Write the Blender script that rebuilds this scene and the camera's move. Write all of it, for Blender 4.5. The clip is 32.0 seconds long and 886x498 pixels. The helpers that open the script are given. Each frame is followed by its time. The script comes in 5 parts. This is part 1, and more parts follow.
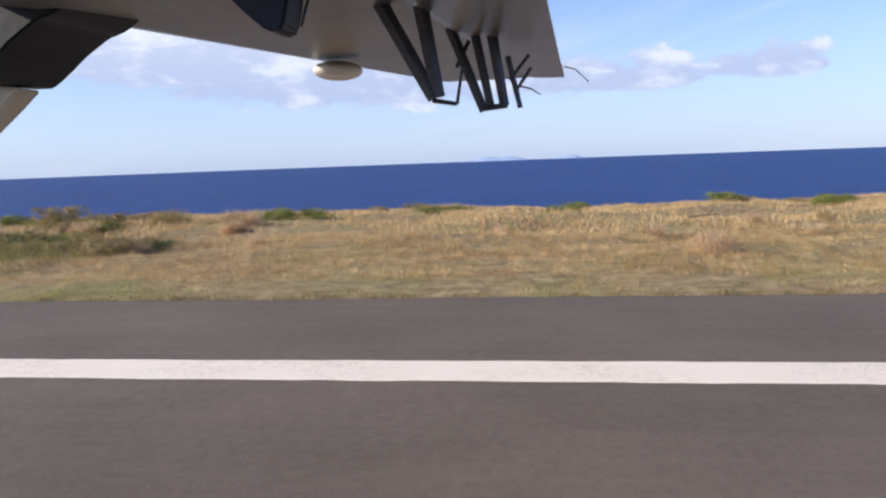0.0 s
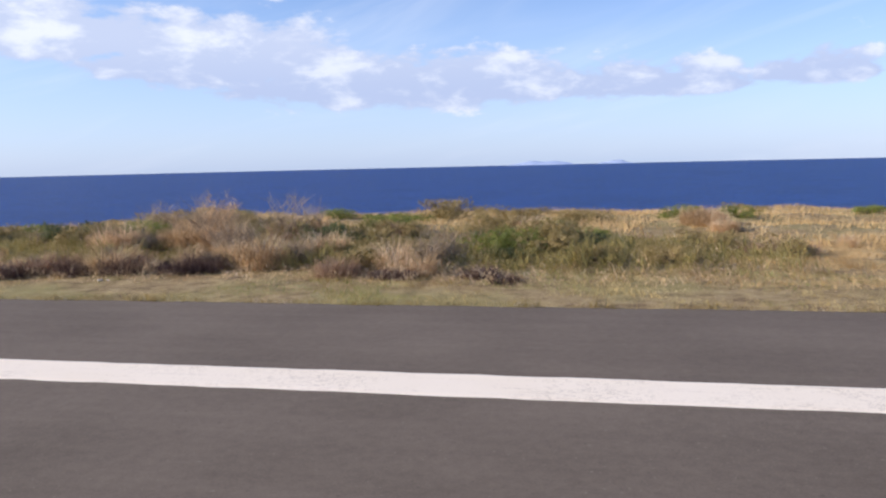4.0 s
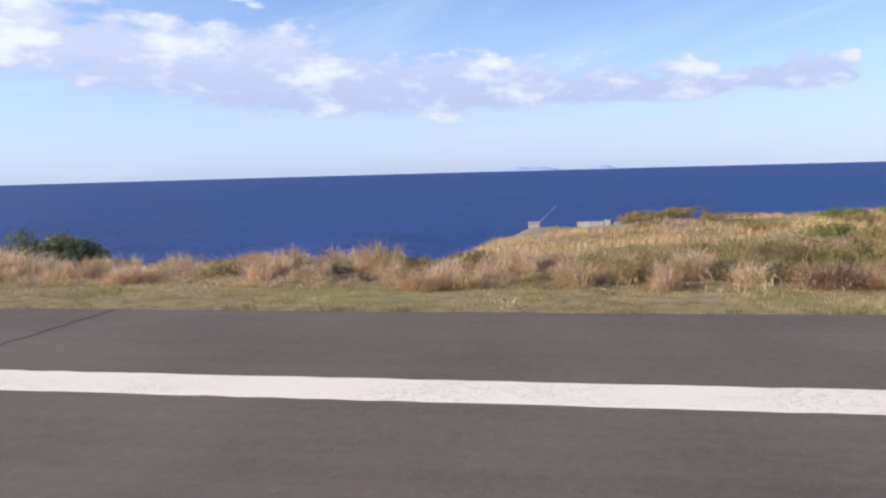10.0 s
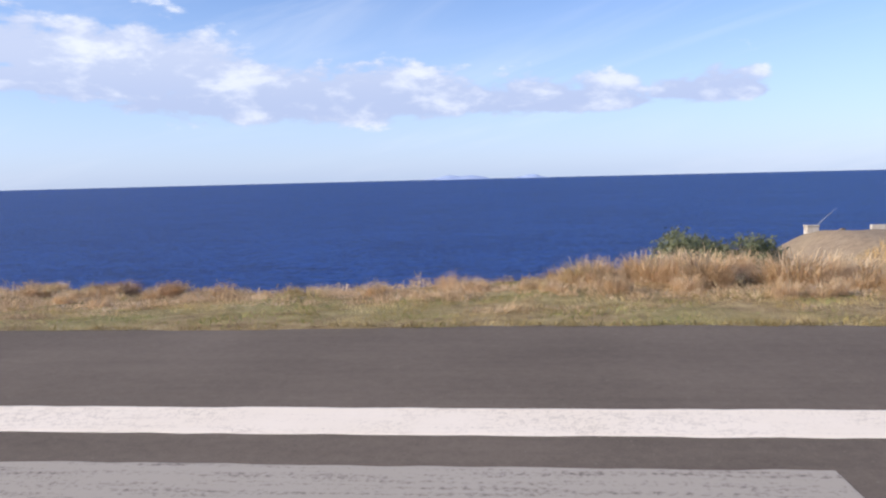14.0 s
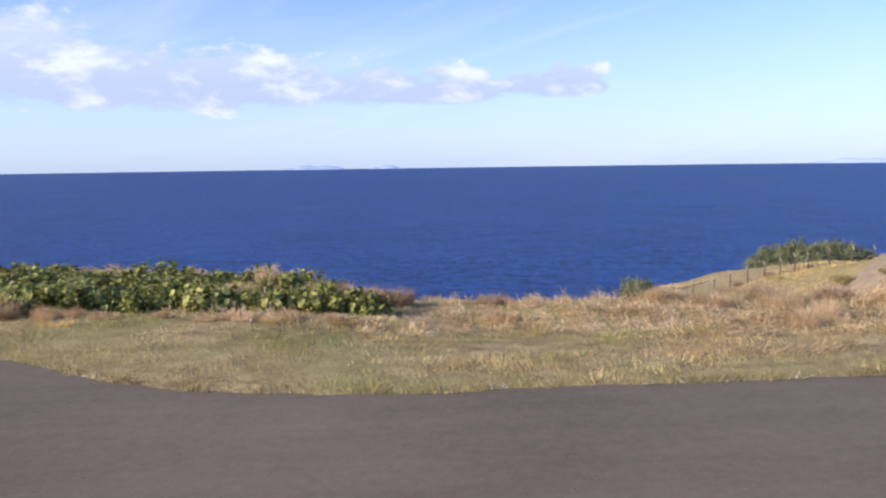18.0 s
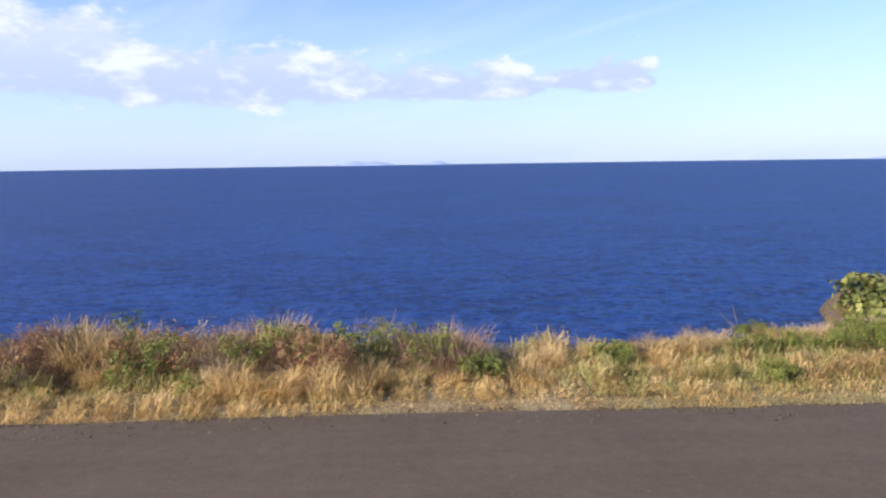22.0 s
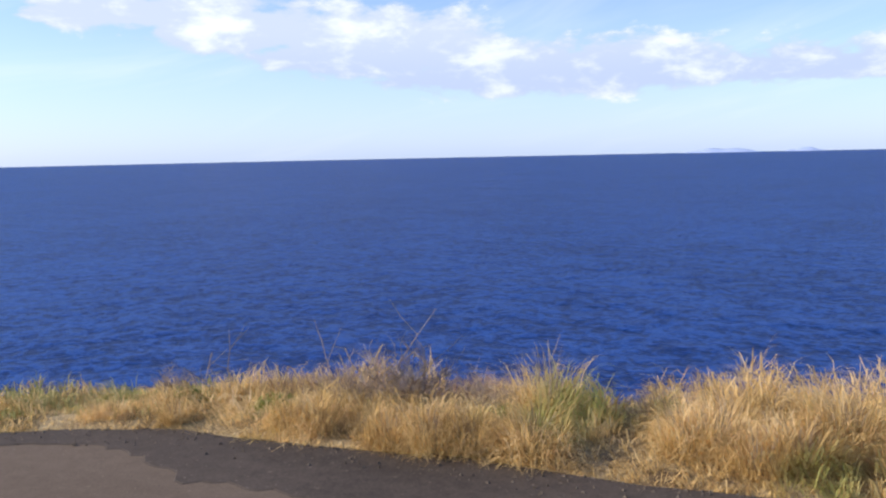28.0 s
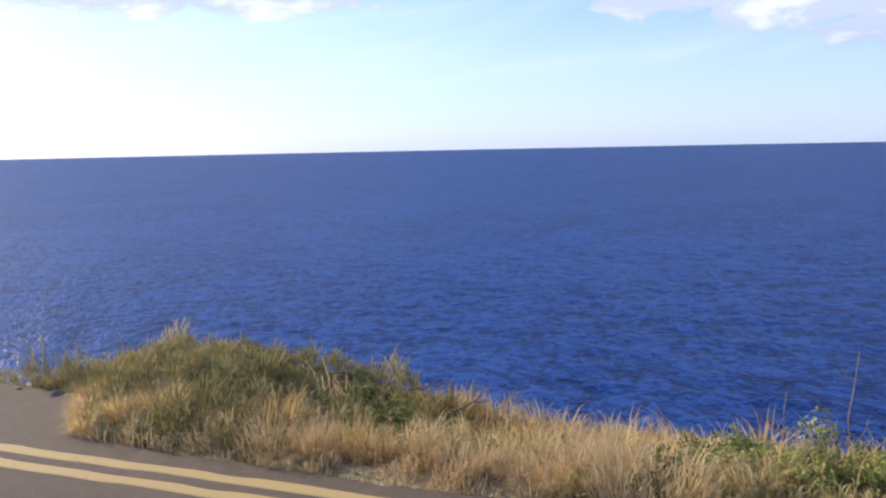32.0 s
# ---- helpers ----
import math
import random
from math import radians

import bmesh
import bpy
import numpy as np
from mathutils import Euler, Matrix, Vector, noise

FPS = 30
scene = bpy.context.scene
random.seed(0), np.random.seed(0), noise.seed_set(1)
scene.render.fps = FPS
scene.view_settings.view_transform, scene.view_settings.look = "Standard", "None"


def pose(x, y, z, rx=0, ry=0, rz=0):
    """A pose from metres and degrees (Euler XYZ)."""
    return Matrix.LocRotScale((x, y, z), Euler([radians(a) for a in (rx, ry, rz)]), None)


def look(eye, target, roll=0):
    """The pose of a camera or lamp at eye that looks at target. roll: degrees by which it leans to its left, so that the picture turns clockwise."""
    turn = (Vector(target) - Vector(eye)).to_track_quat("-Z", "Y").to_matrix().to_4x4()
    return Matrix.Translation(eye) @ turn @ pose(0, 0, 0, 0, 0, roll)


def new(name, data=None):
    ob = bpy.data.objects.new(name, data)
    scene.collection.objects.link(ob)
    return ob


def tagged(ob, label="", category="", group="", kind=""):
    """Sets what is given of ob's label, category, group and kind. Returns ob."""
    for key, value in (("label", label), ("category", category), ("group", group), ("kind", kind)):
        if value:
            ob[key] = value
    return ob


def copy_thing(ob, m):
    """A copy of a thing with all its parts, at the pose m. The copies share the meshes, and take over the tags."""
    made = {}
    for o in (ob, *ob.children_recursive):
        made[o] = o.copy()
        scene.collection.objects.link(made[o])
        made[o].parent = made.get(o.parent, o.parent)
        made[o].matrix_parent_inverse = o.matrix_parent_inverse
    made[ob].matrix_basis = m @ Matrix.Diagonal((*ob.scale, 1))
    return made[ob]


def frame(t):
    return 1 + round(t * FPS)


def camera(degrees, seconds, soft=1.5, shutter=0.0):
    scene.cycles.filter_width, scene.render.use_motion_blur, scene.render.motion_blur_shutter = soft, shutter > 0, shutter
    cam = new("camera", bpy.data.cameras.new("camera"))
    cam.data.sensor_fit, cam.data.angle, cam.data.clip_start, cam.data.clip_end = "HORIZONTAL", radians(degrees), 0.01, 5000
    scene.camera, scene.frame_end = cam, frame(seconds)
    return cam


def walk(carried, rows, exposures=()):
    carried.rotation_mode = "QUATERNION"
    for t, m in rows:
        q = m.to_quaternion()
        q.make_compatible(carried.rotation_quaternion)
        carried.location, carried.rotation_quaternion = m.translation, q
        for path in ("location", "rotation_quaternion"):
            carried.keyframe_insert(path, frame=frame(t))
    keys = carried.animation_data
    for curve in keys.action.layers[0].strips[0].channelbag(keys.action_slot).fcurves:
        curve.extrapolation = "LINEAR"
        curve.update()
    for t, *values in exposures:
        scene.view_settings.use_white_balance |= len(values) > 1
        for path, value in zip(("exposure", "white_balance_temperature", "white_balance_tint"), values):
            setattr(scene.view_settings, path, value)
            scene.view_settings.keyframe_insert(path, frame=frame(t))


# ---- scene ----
# The camera rides 2.4 m above the runway and looks out to sea.
cam = camera(57.48, 32.0, soft=2.3)


def ride(x, y, yaw, pitch, roll):
    """Pose of the camera: yaw clockwise from +y, pitch up, roll counter-clockwise, in degrees."""
    return pose(x, y, 2.4, 90 + pitch, 0, -yaw) @ pose(0, 0, 0, 0, 0, roll)


PATH = [  # seconds, x, y, yaw, pitch, roll
    (0.0, 0.00, -6.95, -9.36, -6.36, -2.12),
    (0.5, -2.23, -6.86, -9.65, -6.32, -1.84),
    (1.0, -4.68, -6.83, -10.22, -6.66, -1.79),
    (1.5, -7.00, -6.81, -10.44, -6.19, -1.96),
    (2.0, -9.23, -6.78, -11.37, -5.31, -1.80),
    (2.5, -11.40, -6.68, -11.32, -5.49, -1.87),
    (4.5, -19.40, -6.46, -12.44, -6.10, -1.28),
    (5.0, -21.60, -6.48, -12.40, -5.75, -1.49),
    (5.5, -23.85, -6.57, -12.43, -5.96, -1.18),
    (6.0, -26.16, -6.54, -11.88, -6.11, -1.03),
    (6.5, -28.45, -6.55, -11.97, -6.08, -1.52),
    (7.0, -30.68, -6.55, -11.70, -5.87, -1.74),
    (7.5, -32.80, -6.56, -11.60, -5.68, -1.72),
    (8.0, -34.95, -6.55, -12.30, -6.05, -1.45),
    (8.5, -37.29, -6.44, -12.03, -6.35, -1.23),
    (9.0, -40.09, -6.51, -11.58, -5.41, -1.51),
    (9.5, -42.94, -6.52, -11.70, -5.46, -1.09),
    (10.0, -45.85, -6.50, -10.96, -5.64, -1.56),
    (10.5, -48.73, -6.52, -12.36, -5.78, -1.24),
    (11.0, -51.51, -6.54, -10.99, -5.46, -1.53),
    (11.5, -54.47, -6.45, -10.31, -5.35, -0.93),
    (12.0, -57.24, -6.42, -10.47, -5.14, -1.16),
    (12.5, -59.92, -6.31, -9.22, -5.26, -1.32),
    (13.0, -62.64, -6.10, -8.02, -4.66, -1.11),
    (13.5, -65.45, -6.00, -7.45, -4.98, -1.19),
    (14.0, -67.78, -5.78, -5.71, -5.17, -1.37),
    (14.5, -70.11, -5.48, -3.79, -5.91, -1.22),
    (15.0, -72.41, -5.06, -1.99, -5.62, -1.54),
    (15.5, -74.57, -4.49, 1.31, -6.18, -0.73),
    (17.5, -83.32, -2.22, 4.23, -6.13, -1.03),
    (18.0, -85.90, -1.58, 4.65, -6.01, -0.78),
    (18.5, -88.51, -0.88, 5.82, -6.20, -0.90),
    (19.0, -90.75, -0.22, 5.43, -6.31, -0.85),
    (19.5, -92.91, 0.32, 3.38, -5.74, -0.47),
    (20.0, -95.15, 0.86, 4.46, -6.13, -1.02),
    (20.5, -97.52, 1.50, 4.59, -6.25, -0.98),
    (21.0, -99.64, 2.12, 4.56, -6.39, -0.99),
    (21.5, -101.59, 2.68, 3.42, -6.67, -0.86),
    (22.0, -103.53, 3.17, 1.48, -6.25, -0.84),
    (22.5, -105.54, 3.57, 0.10, -7.76, -0.74),
    (23.0, -107.40, 3.92, -1.06, -8.01, -0.57),
    (23.5, -109.06, 4.23, -2.96, -7.77, -0.59),
    (24.0, -110.61, 4.47, -4.89, -7.50, -0.66),
    (24.5, -112.08, 4.68, -9.25, -7.09, -0.91),
    (25.0, -113.46, 4.77, -9.76, -7.19, -0.84),
    (25.5, -114.83, 4.84, -10.48, -7.17, -1.07),
    (27.5, -120.91, 4.49, -21.98, -6.65, -1.40),
    (28.0, -122.64, 4.24, -22.86, -6.71, -1.19),
    (28.5, -124.20, 3.92, -24.73, -6.11, -1.17),
    (29.0, -125.67, 3.65, -27.13, -5.77, -0.84),
    (29.5, -127.05, 3.26, -31.16, -6.21, -1.20),
    (30.0, -128.47, 2.85, -34.74, -6.31, -1.10),
    (30.5, -129.72, 2.25, -40.20, -6.48, -0.95),
    (31.0, -130.50, 1.81, -45.00, -6.62, -1.06),
    (31.5, -131.04, 1.39, -51.80, -7.02, -0.84),
    (32.0, -131.60, 0.93, -60.00, -7.24, -1.17),
]
walk(cam, [(t, ride(*row)) for t, *row in PATH],
     exposures=((0.0, 0.20), (13.0, 0.20), (18.0, 0.32), (25.0, 0.40), (28.0, 0.40), (32.0, 0.34)))

# ---- light ----
SUN_AZ, SUN_EL = -113.0, 23.5  # degrees clockwise from +y, and above the horizon
sun_dir = Vector((math.sin(radians(SUN_AZ)) * math.cos(radians(SUN_EL)),
                  math.cos(radians(SUN_AZ)) * math.cos(radians(SUN_EL)), math.sin(radians(SUN_EL))))
lamp = bpy.data.lights.new("sun", "SUN")
lamp.energy, lamp.angle, lamp.color = 5.0, radians(0.53), (1.0, 0.87, 0.70)
sun = new("sun", lamp)
sun.matrix_world = look(sun_dir * 60, (0, 0, 0))


def link(nt, a, b):
    nt.links.new(a, b)


def node(nt, kind, **inputs):
    nd = nt.nodes.new(kind)
    for key, value in inputs.items():
        nd.inputs[int(key[1:]) if key[0] == "i" and key[1:].isdigit() else key.replace("_", " ")].default_value = value
    return nd


def math_node(nt, op, a, b=None, c=None, clamp=False):
    nd = nt.nodes.new("ShaderNodeMath")
    nd.operation, nd.use_clamp = op, clamp
    for k, v in enumerate((a, b, c)):
        if v is None:
            continue
        if isinstance(v, (int, float)):
            nd.inputs[k].default_value = v
        else:
            link(nt, v, nd.inputs[k])
    return nd.outputs[0]


def smooth(nt, value, lo, hi):
    nd = nt.nodes.new("ShaderNodeMapRange")
    nd.interpolation_type = "SMOOTHSTEP"
    link(nt, value, nd.inputs["Value"])
    nd.inputs["From Min"].default_value, nd.inputs["From Max"].default_value = lo, hi
    return nd.outputs["Result"]


def build_world():
    """Clear afternoon sky with a low bank of cumulus over the sea and thin cirrus."""
    w = bpy.data.worlds.new("sky")
    scene.world = w
    w.use_nodes = True
    nt = w.node_tree
    nt.nodes.clear()
    out = nt.nodes.new("ShaderNodeOutputWorld")
    bg = nt.nodes.new("ShaderNodeBackground")
    sky = nt.nodes.new("ShaderNodeTexSky")
    sky.sky_type, sky.sun_disc = "NISHITA", False
    sky.sun_elevation, sky.sun_rotation = radians(SUN_EL), radians(SUN_AZ)
    sky.air_density, sky.dust_density, sky.ozone_density = 1.0, 0.6, 2.0
    co = nt.nodes.new("ShaderNodeTexCoord")
    sep = nt.nodes.new("ShaderNodeSeparateXYZ")
    link(nt, co.outputs["Generated"], sep.inputs[0])
    az = math_node(nt, "MULTIPLY", math_node(nt, "ARCTAN2", sep.outputs["X"], sep.outputs["Y"]), 57.2958)
    el = math_node(nt, "MULTIPLY", math_node(nt, "ARCSINE", sep.outputs["Z"]), 57.2958)
    comb = nt.nodes.new("ShaderNodeCombineXYZ")
    link(nt, math_node(nt, "MULTIPLY", az, 0.16), comb.inputs[0])
    link(nt, math_node(nt, "MULTIPLY", el, 0.36), comb.inputs[1])
    puff = node(nt, "ShaderNodeTexNoise", Scale=1.4, Detail=6.0, Roughness=0.58, Distortion=0.15)
    link(nt, comb.outputs[0], puff.inputs["Vector"])
    big = node(nt, "ShaderNodeTexNoise", Scale=0.42, Detail=2.0, Roughness=0.5)
    link(nt, comb.outputs[0], big.inputs["Vector"])

    def bank(az0, width, el0, low, high, need):
        """One bank of cloud: flat below, billowing above."""
        ax = math_node(nt, "DIVIDE", math_node(nt, "ABSOLUTE", math_node(nt, "SUBTRACT", az, az0)), width)
        up = math_node(nt, "SUBTRACT", el, el0)
        above = math_node(nt, "DIVIDE", math_node(nt, "MAXIMUM", up, 0.0), high)
        below = math_node(nt, "DIVIDE", math_node(nt, "MAXIMUM", math_node(nt, "MULTIPLY", up, -1.0), 0.0), low)
        shape = math_node(nt, "ADD", math_node(nt, "POWER", ax, 3.0), math_node(nt, "ADD", above, below))
        field = math_node(nt, "SUBTRACT", math_node(nt, "MULTIPLY", puff.outputs["Fac"], 2.0),
                          math_node(nt, "MULTIPLY", shape, 0.5))
        return smooth(nt, field, need + 0.03, need + 0.33)

    cover = bank(-14.0, 13.0, 5.0, 0.9, 2.2, 0.20)
    for spec in ((-27.0, 9.0, 6.7, 1.1, 2.9, 0.20), (-36.0, 7.0, 8.0, 1.1, 3.0, 0.28), (-44.0, 6.0, 9.0, 0.8, 2.6, 0.30), (2.0, 8.0, 4.7, 0.6, 2.0, 0.36), (12.5, 4.2, 5.0, 0.5, 2.1, 0.36),
                 (-78.0, 16.0, 10.0, 1.4, 6.0, 0.42), (70.0, 25.0, 7.0, 1.4, 4.0, 0.55), (150.0, 40.0, 8.0, 1.5, 5.0, 0.55)):
        cover = math_node(nt, "MAXIMUM", cover, bank(*spec))
    veil = node(nt, "ShaderNodeTexNoise", Scale=0.5, Detail=5.0, Roughness=0.6, Distortion=0.9)
    stretch = nt.nodes.new("ShaderNodeCombineXYZ")
    link(nt, math_node(nt, "MULTIPLY", az, 0.05), stretch.inputs[0])
    link(nt, math_node(nt, "SUBTRACT", math_node(nt, "MULTIPLY", el, 0.3), math_node(nt, "MULTIPLY", az, 0.07)), stretch.inputs[1])
    link(nt, stretch.outputs[0], veil.inputs["Vector"])
    cirrus = math_node(nt, "MULTIPLY", smooth(nt, veil.outputs["Fac"], 0.45, 0.8), 0.35)
    # clouds: bright tops, grey undersides
    tone = math_node(nt, "ADD", math_node(nt, "MULTIPLY", smooth(nt, puff.outputs["Fac"], 0.47, 0.68), 0.72),
                     math_node(nt, "MULTIPLY", smooth(nt, el, 4.5, 9.0), 0.25))
    ramp = nt.nodes.new("ShaderNodeMix")
    ramp.data_type = "RGBA"
    link(nt, tone, ramp.inputs["Factor"])
    ramp.inputs["A"].default_value, ramp.inputs["B"].default_value = CLOUD_LOW, CLOUD_TOP
    hazed = nt.nodes.new("ShaderNodeMix")
    hazed.data_type = "RGBA"
    tint = nt.nodes.new("ShaderNodeMix")
    tint.data_type, tint.blend_type = "RGBA", "MULTIPLY"
    tint.inputs["Factor"].default_value = 1.0
    link(nt, sky.outputs[0], tint.inputs["A"])
    tint.inputs["B"].default_value = SKY_TINT
    # pale sea haze low over the horizon
    low = math_node(nt, "MULTIPLY", math_node(nt, "SUBTRACT", 1.0, smooth(nt, math_node(nt, "ABSOLUTE", el), 0.0, 16.0)), 0.55)
    hz = nt.nodes.new("ShaderNodeMix")
    hz.data_type = "RGBA"
    link(nt, low, hz.inputs["Factor"])
    link(nt, tint.outputs["Result"], hz.inputs["A"])
    hz.inputs["B"].default_value = HAZE
    link(nt, cirrus, hazed.inputs["Factor"])
    link(nt, hz.outputs["Result"], hazed.inputs["A"])
    hazed.inputs["B"].default_value = CLOUD_TOP
    final = nt.nodes.new("ShaderNodeMix")
    final.data_type = "RGBA"
    link(nt, math_node(nt, "MULTIPLY", cover, 0.92), final.inputs["Factor"])
    link(nt, hazed.outputs["Result"], final.inputs["A"])
    link(nt, ramp.outputs["Result"], final.inputs["B"])
    link(nt, final.outputs["Result"], bg.inputs["Color"])
    bg.inputs["Strength"].default_value = 0.124
    link(nt, bg.outputs[0], out.inputs[0])


CLOUD_LOW, CLOUD_TOP = (3.7, 4.35, 6.3, 1), (6.7, 7.0, 7.9, 1)
HAZE, SKY_TINT = (4.6, 5.8, 8.6, 1), (0.90, 1.0, 1.36, 1)
build_world()


# ---- materials ----
def stops(nt, fac, colours):
    """A colour ramp over the given colours, evenly spread."""
    ramp = nt.nodes.new("ShaderNodeValToRGB")
    el = ramp.color_ramp.elements
    while len(el) < len(colours):
        el.new(0.5)
    for k, c in enumerate(colours):
        el[k].position, el[k].color = k / (len(colours) - 1), (*c, 1)
    if fac is not None:
        link(nt, fac, ramp.inputs[0])
    return ramp.outputs[0]


def noise_fac(nt, vec, scale, detail=4.0, rough=0.55):
    nd = node(nt, "ShaderNodeTexNoise", Scale=scale, Detail=detail, Roughness=rough)
    link(nt, vec, nd.inputs["Vector"])
    return nd.outputs["Fac"]


def blend(nt, fac, a, b, kind="MIX"):
    nd = nt.nodes.new("ShaderNodeMix")
    nd.data_type, nd.blend_type = "RGBA", kind
    for sock, v in (("Factor", fac), ("A", a), ("B", b)):
        if isinstance(v, (int, float)):
            nd.inputs[sock].default_value = v
        elif isinstance(v, tuple):
            nd.inputs[sock].default_value = (*v, 1)
        else:
            link(nt, v, nd.inputs[sock])
    return nd.outputs["Result"]


def material(name, rough=0.8, metal=0.0, spec=0.3):
    m = bpy.data.materials.new(name)
    m.use_nodes = True
    nt = m.node_tree
    b = nt.nodes["Principled BSDF"]
    b.inputs["Roughness"].default_value, b.inputs["Metallic"].default_value = rough, metal
    b.inputs["Specular IOR Level"].default_value = spec
    return m, nt, b


def where(nt):
    return nt.nodes.new("ShaderNodeNewGeometry").outputs["Position"]


def bumped(nt, b, height, strength, distance):
    nd = node(nt, "ShaderNodeBump", Strength=strength, Distance=distance)
    link(nt, height, nd.inputs["Height"])
    link(nt, nd.outputs[0], b.inputs["Normal"])


def plain_material(name, c1, c2, scale, rough=0.7, metal=0.0, bump=0.2, spec=0.3, fine=14.0):
    """Two tones mixed by coarse and fine noise, with fine relief."""
    m, nt, b = material(name, rough, metal, spec)
    co = nt.nodes.new("ShaderNodeTexCoord").outputs["Object"]
    n1, n2 = noise_fac(nt, co, scale), noise_fac(nt, co, scale * fine, 3.0)
    f = math_node(nt, "ADD", math_node(nt, "MULTIPLY", n1, 0.65), math_node(nt, "MULTIPLY", n2, 0.35))
    link(nt, stops(nt, smooth(nt, f, 0.32, 0.68), (c1, c2)), b.inputs["Base Color"])
    if bump:
        bumped(nt, b, n2, bump, 0.01)
    return m


def blade_material(name, colours, patch=0.6, rough=0.75, greens=None, through_light=0.25):
    """Leaves and blades: each its own tone, drifting in patches over the ground, letting some light through."""
    m, nt, b = material(name, rough, 0.0, 0.25)
    geo = nt.nodes.new("ShaderNodeNewGeometry")
    n = noise_fac(nt, geo.outputs["Position"], patch, 3.0)
    f = math_node(nt, "ADD", math_node(nt, "MULTIPLY", geo.outputs["Random Per Island"], 0.54),
                  math_node(nt, "MULTIPLY", math_node(nt, "SUBTRACT", n, 0.5), 1.7))
    f = math_node(nt, "ADD", f, 0.23, clamp=True)
    c = stops(nt, f, colours)
    if greens:
        g = smooth(nt, noise_fac(nt, geo.outputs["Position"], greens[1], 3.0), greens[2], greens[2] + 0.12)
        pick = math_node(nt, "MULTIPLY", g, smooth(nt, geo.outputs["Random Per Island"], 0.15, 0.6))
        c = blend(nt, pick, c, greens[0])
    link(nt, c, b.inputs["Base Color"])
    if through_light:
        tr = nt.nodes.new("ShaderNodeBsdfTranslucent")
        link(nt, c, tr.inputs["Color"])
        mx = nt.nodes.new("ShaderNodeMixShader")
        mx.inputs[0].default_value = through_light
        link(nt, b.outputs[0], mx.inputs[1])
        link(nt, tr.outputs[0], mx.inputs[2])
        link(nt, mx.outputs[0], nt.nodes["Material Output"].inputs[0])
    return m


def asphalt_material(name, dark, light, crackle=True):
    m, nt, b = material(name, 0.88, 0.0, 0.25)
    p = where(nt)
    stain, grit = noise_fac(nt, p, 0.35, 5.0, 0.6), noise_fac(nt, p, 40.0, 4.0, 0.8)
    streak_v = nt.nodes.new("ShaderNodeMapping")
    link(nt, p, streak_v.inputs[0])
    streak_v.inputs["Scale"].default_value = (0.25, 3.0, 1.0)
    streak = noise_fac(nt, streak_v.outputs[0], 1.0, 4.0)
    mid = noise_fac(nt, p, 7.5, 5.0, 0.75)
    f = math_node(nt, "ADD", math_node(nt, "ADD", math_node(nt, "MULTIPLY", stain, 0.30), math_node(nt, "MULTIPLY", mid, 0.26)),
                  math_node(nt, "ADD", math_node(nt, "MULTIPLY", grit, 0.32), math_node(nt, "MULTIPLY", streak, 0.12)))
    c = stops(nt, smooth(nt, f, 0.34, 0.66), (dark, light))
    pit = smooth(nt, noise_fac(nt, p, 16.0, 2.0), 0.66, 0.74)
    c = blend(nt, math_node(nt, "MULTIPLY", pit, 0.4), c, (0.05, 0.038, 0.028))
    speck = smooth(nt, noise_fac(nt, p, 22.0, 1.0), 0.70, 0.76)
    c = blend(nt, math_node(nt, "MULTIPLY", speck, 0.5), c, (0.27, 0.24, 0.19))
    # the old turning pad is browner
    sep = nt.nodes.new("ShaderNodeSeparateXYZ")
    link(nt, p, sep.inputs[0])
    old = smooth(nt, math_node(nt, "ADD", math_node(nt, "MULTIPLY", sep.outputs["X"], -1.0), math_node(nt, "MULTIPLY", stain, 8.0)), 90.0, 106.0)
    c = blend(nt, math_node(nt, "MULTIPLY", old, 0.8), c, (0.82, 0.74, 0.66), "MULTIPLY")
    link(nt, c, b.inputs["Base Color"])
    bumped(nt, b, grit, 0.3, 0.004)
    return m


def paint_material(name, colour, worn, wear, scale=3.0, cracked=0.0):
    """Road paint, worn through to the asphalt in specks and scuffs."""
    m, nt, b = material(name, 0.75, 0.0, 0.3)
    p = where(nt)
    streak_v = nt.nodes.new("ShaderNodeMapping")
    link(nt, p, streak_v.inputs[0])
    streak_v.inputs["Scale"].default_value = (0.35, 4.0, 1.0)
    f = math_node(nt, "ADD", math_node(nt, "MULTIPLY", noise_fac(nt, p, scale * 9, 4.0, 0.7), 0.5),
                  math_node(nt, "MULTIPLY", noise_fac(nt, streak_v.outputs[0], scale, 5.0, 0.65), 0.5))
    c = blend(nt, smooth(nt, f, wear, wear + 0.16), colour, worn)
    if cracked:
        cell = node(nt, "ShaderNodeTexVoronoi", Scale=3.2, Randomness=1.0)
        cell.feature = "DISTANCE_TO_EDGE"
        bent = nt.nodes.new("ShaderNodeVectorMath")
        bent.operation = "ADD"
        wob = node(nt, "ShaderNodeTexNoise", Scale=5.0, Detail=3.0)
        link(nt, p, wob.inputs["Vector"])
        link(nt, p, bent.inputs[0])
        link(nt, wob.outputs["Color"], bent.inputs[1])
        link(nt, bent.outputs[0], cell.inputs["Vector"])
        line = math_node(nt, "SUBTRACT", 1.0, smooth(nt, cell.outputs["Distance"], 0.01, 0.07))
        line = math_node(nt, "MULTIPLY", line, math_node(nt, "MULTIPLY", smooth(nt, noise_fac(nt, p, 0.7, 2.0), 0.38, 0.6), cracked))
        c = blend(nt, line, c, worn)
    link(nt, blend(nt, noise_fac(nt, p, 0.8, 3.0), c, (0.93, 0.91, 0.87), "MULTIPLY"), b.inputs["Base Color"])
    bumped(nt, b, f, 0.3, 0.004)
    return m


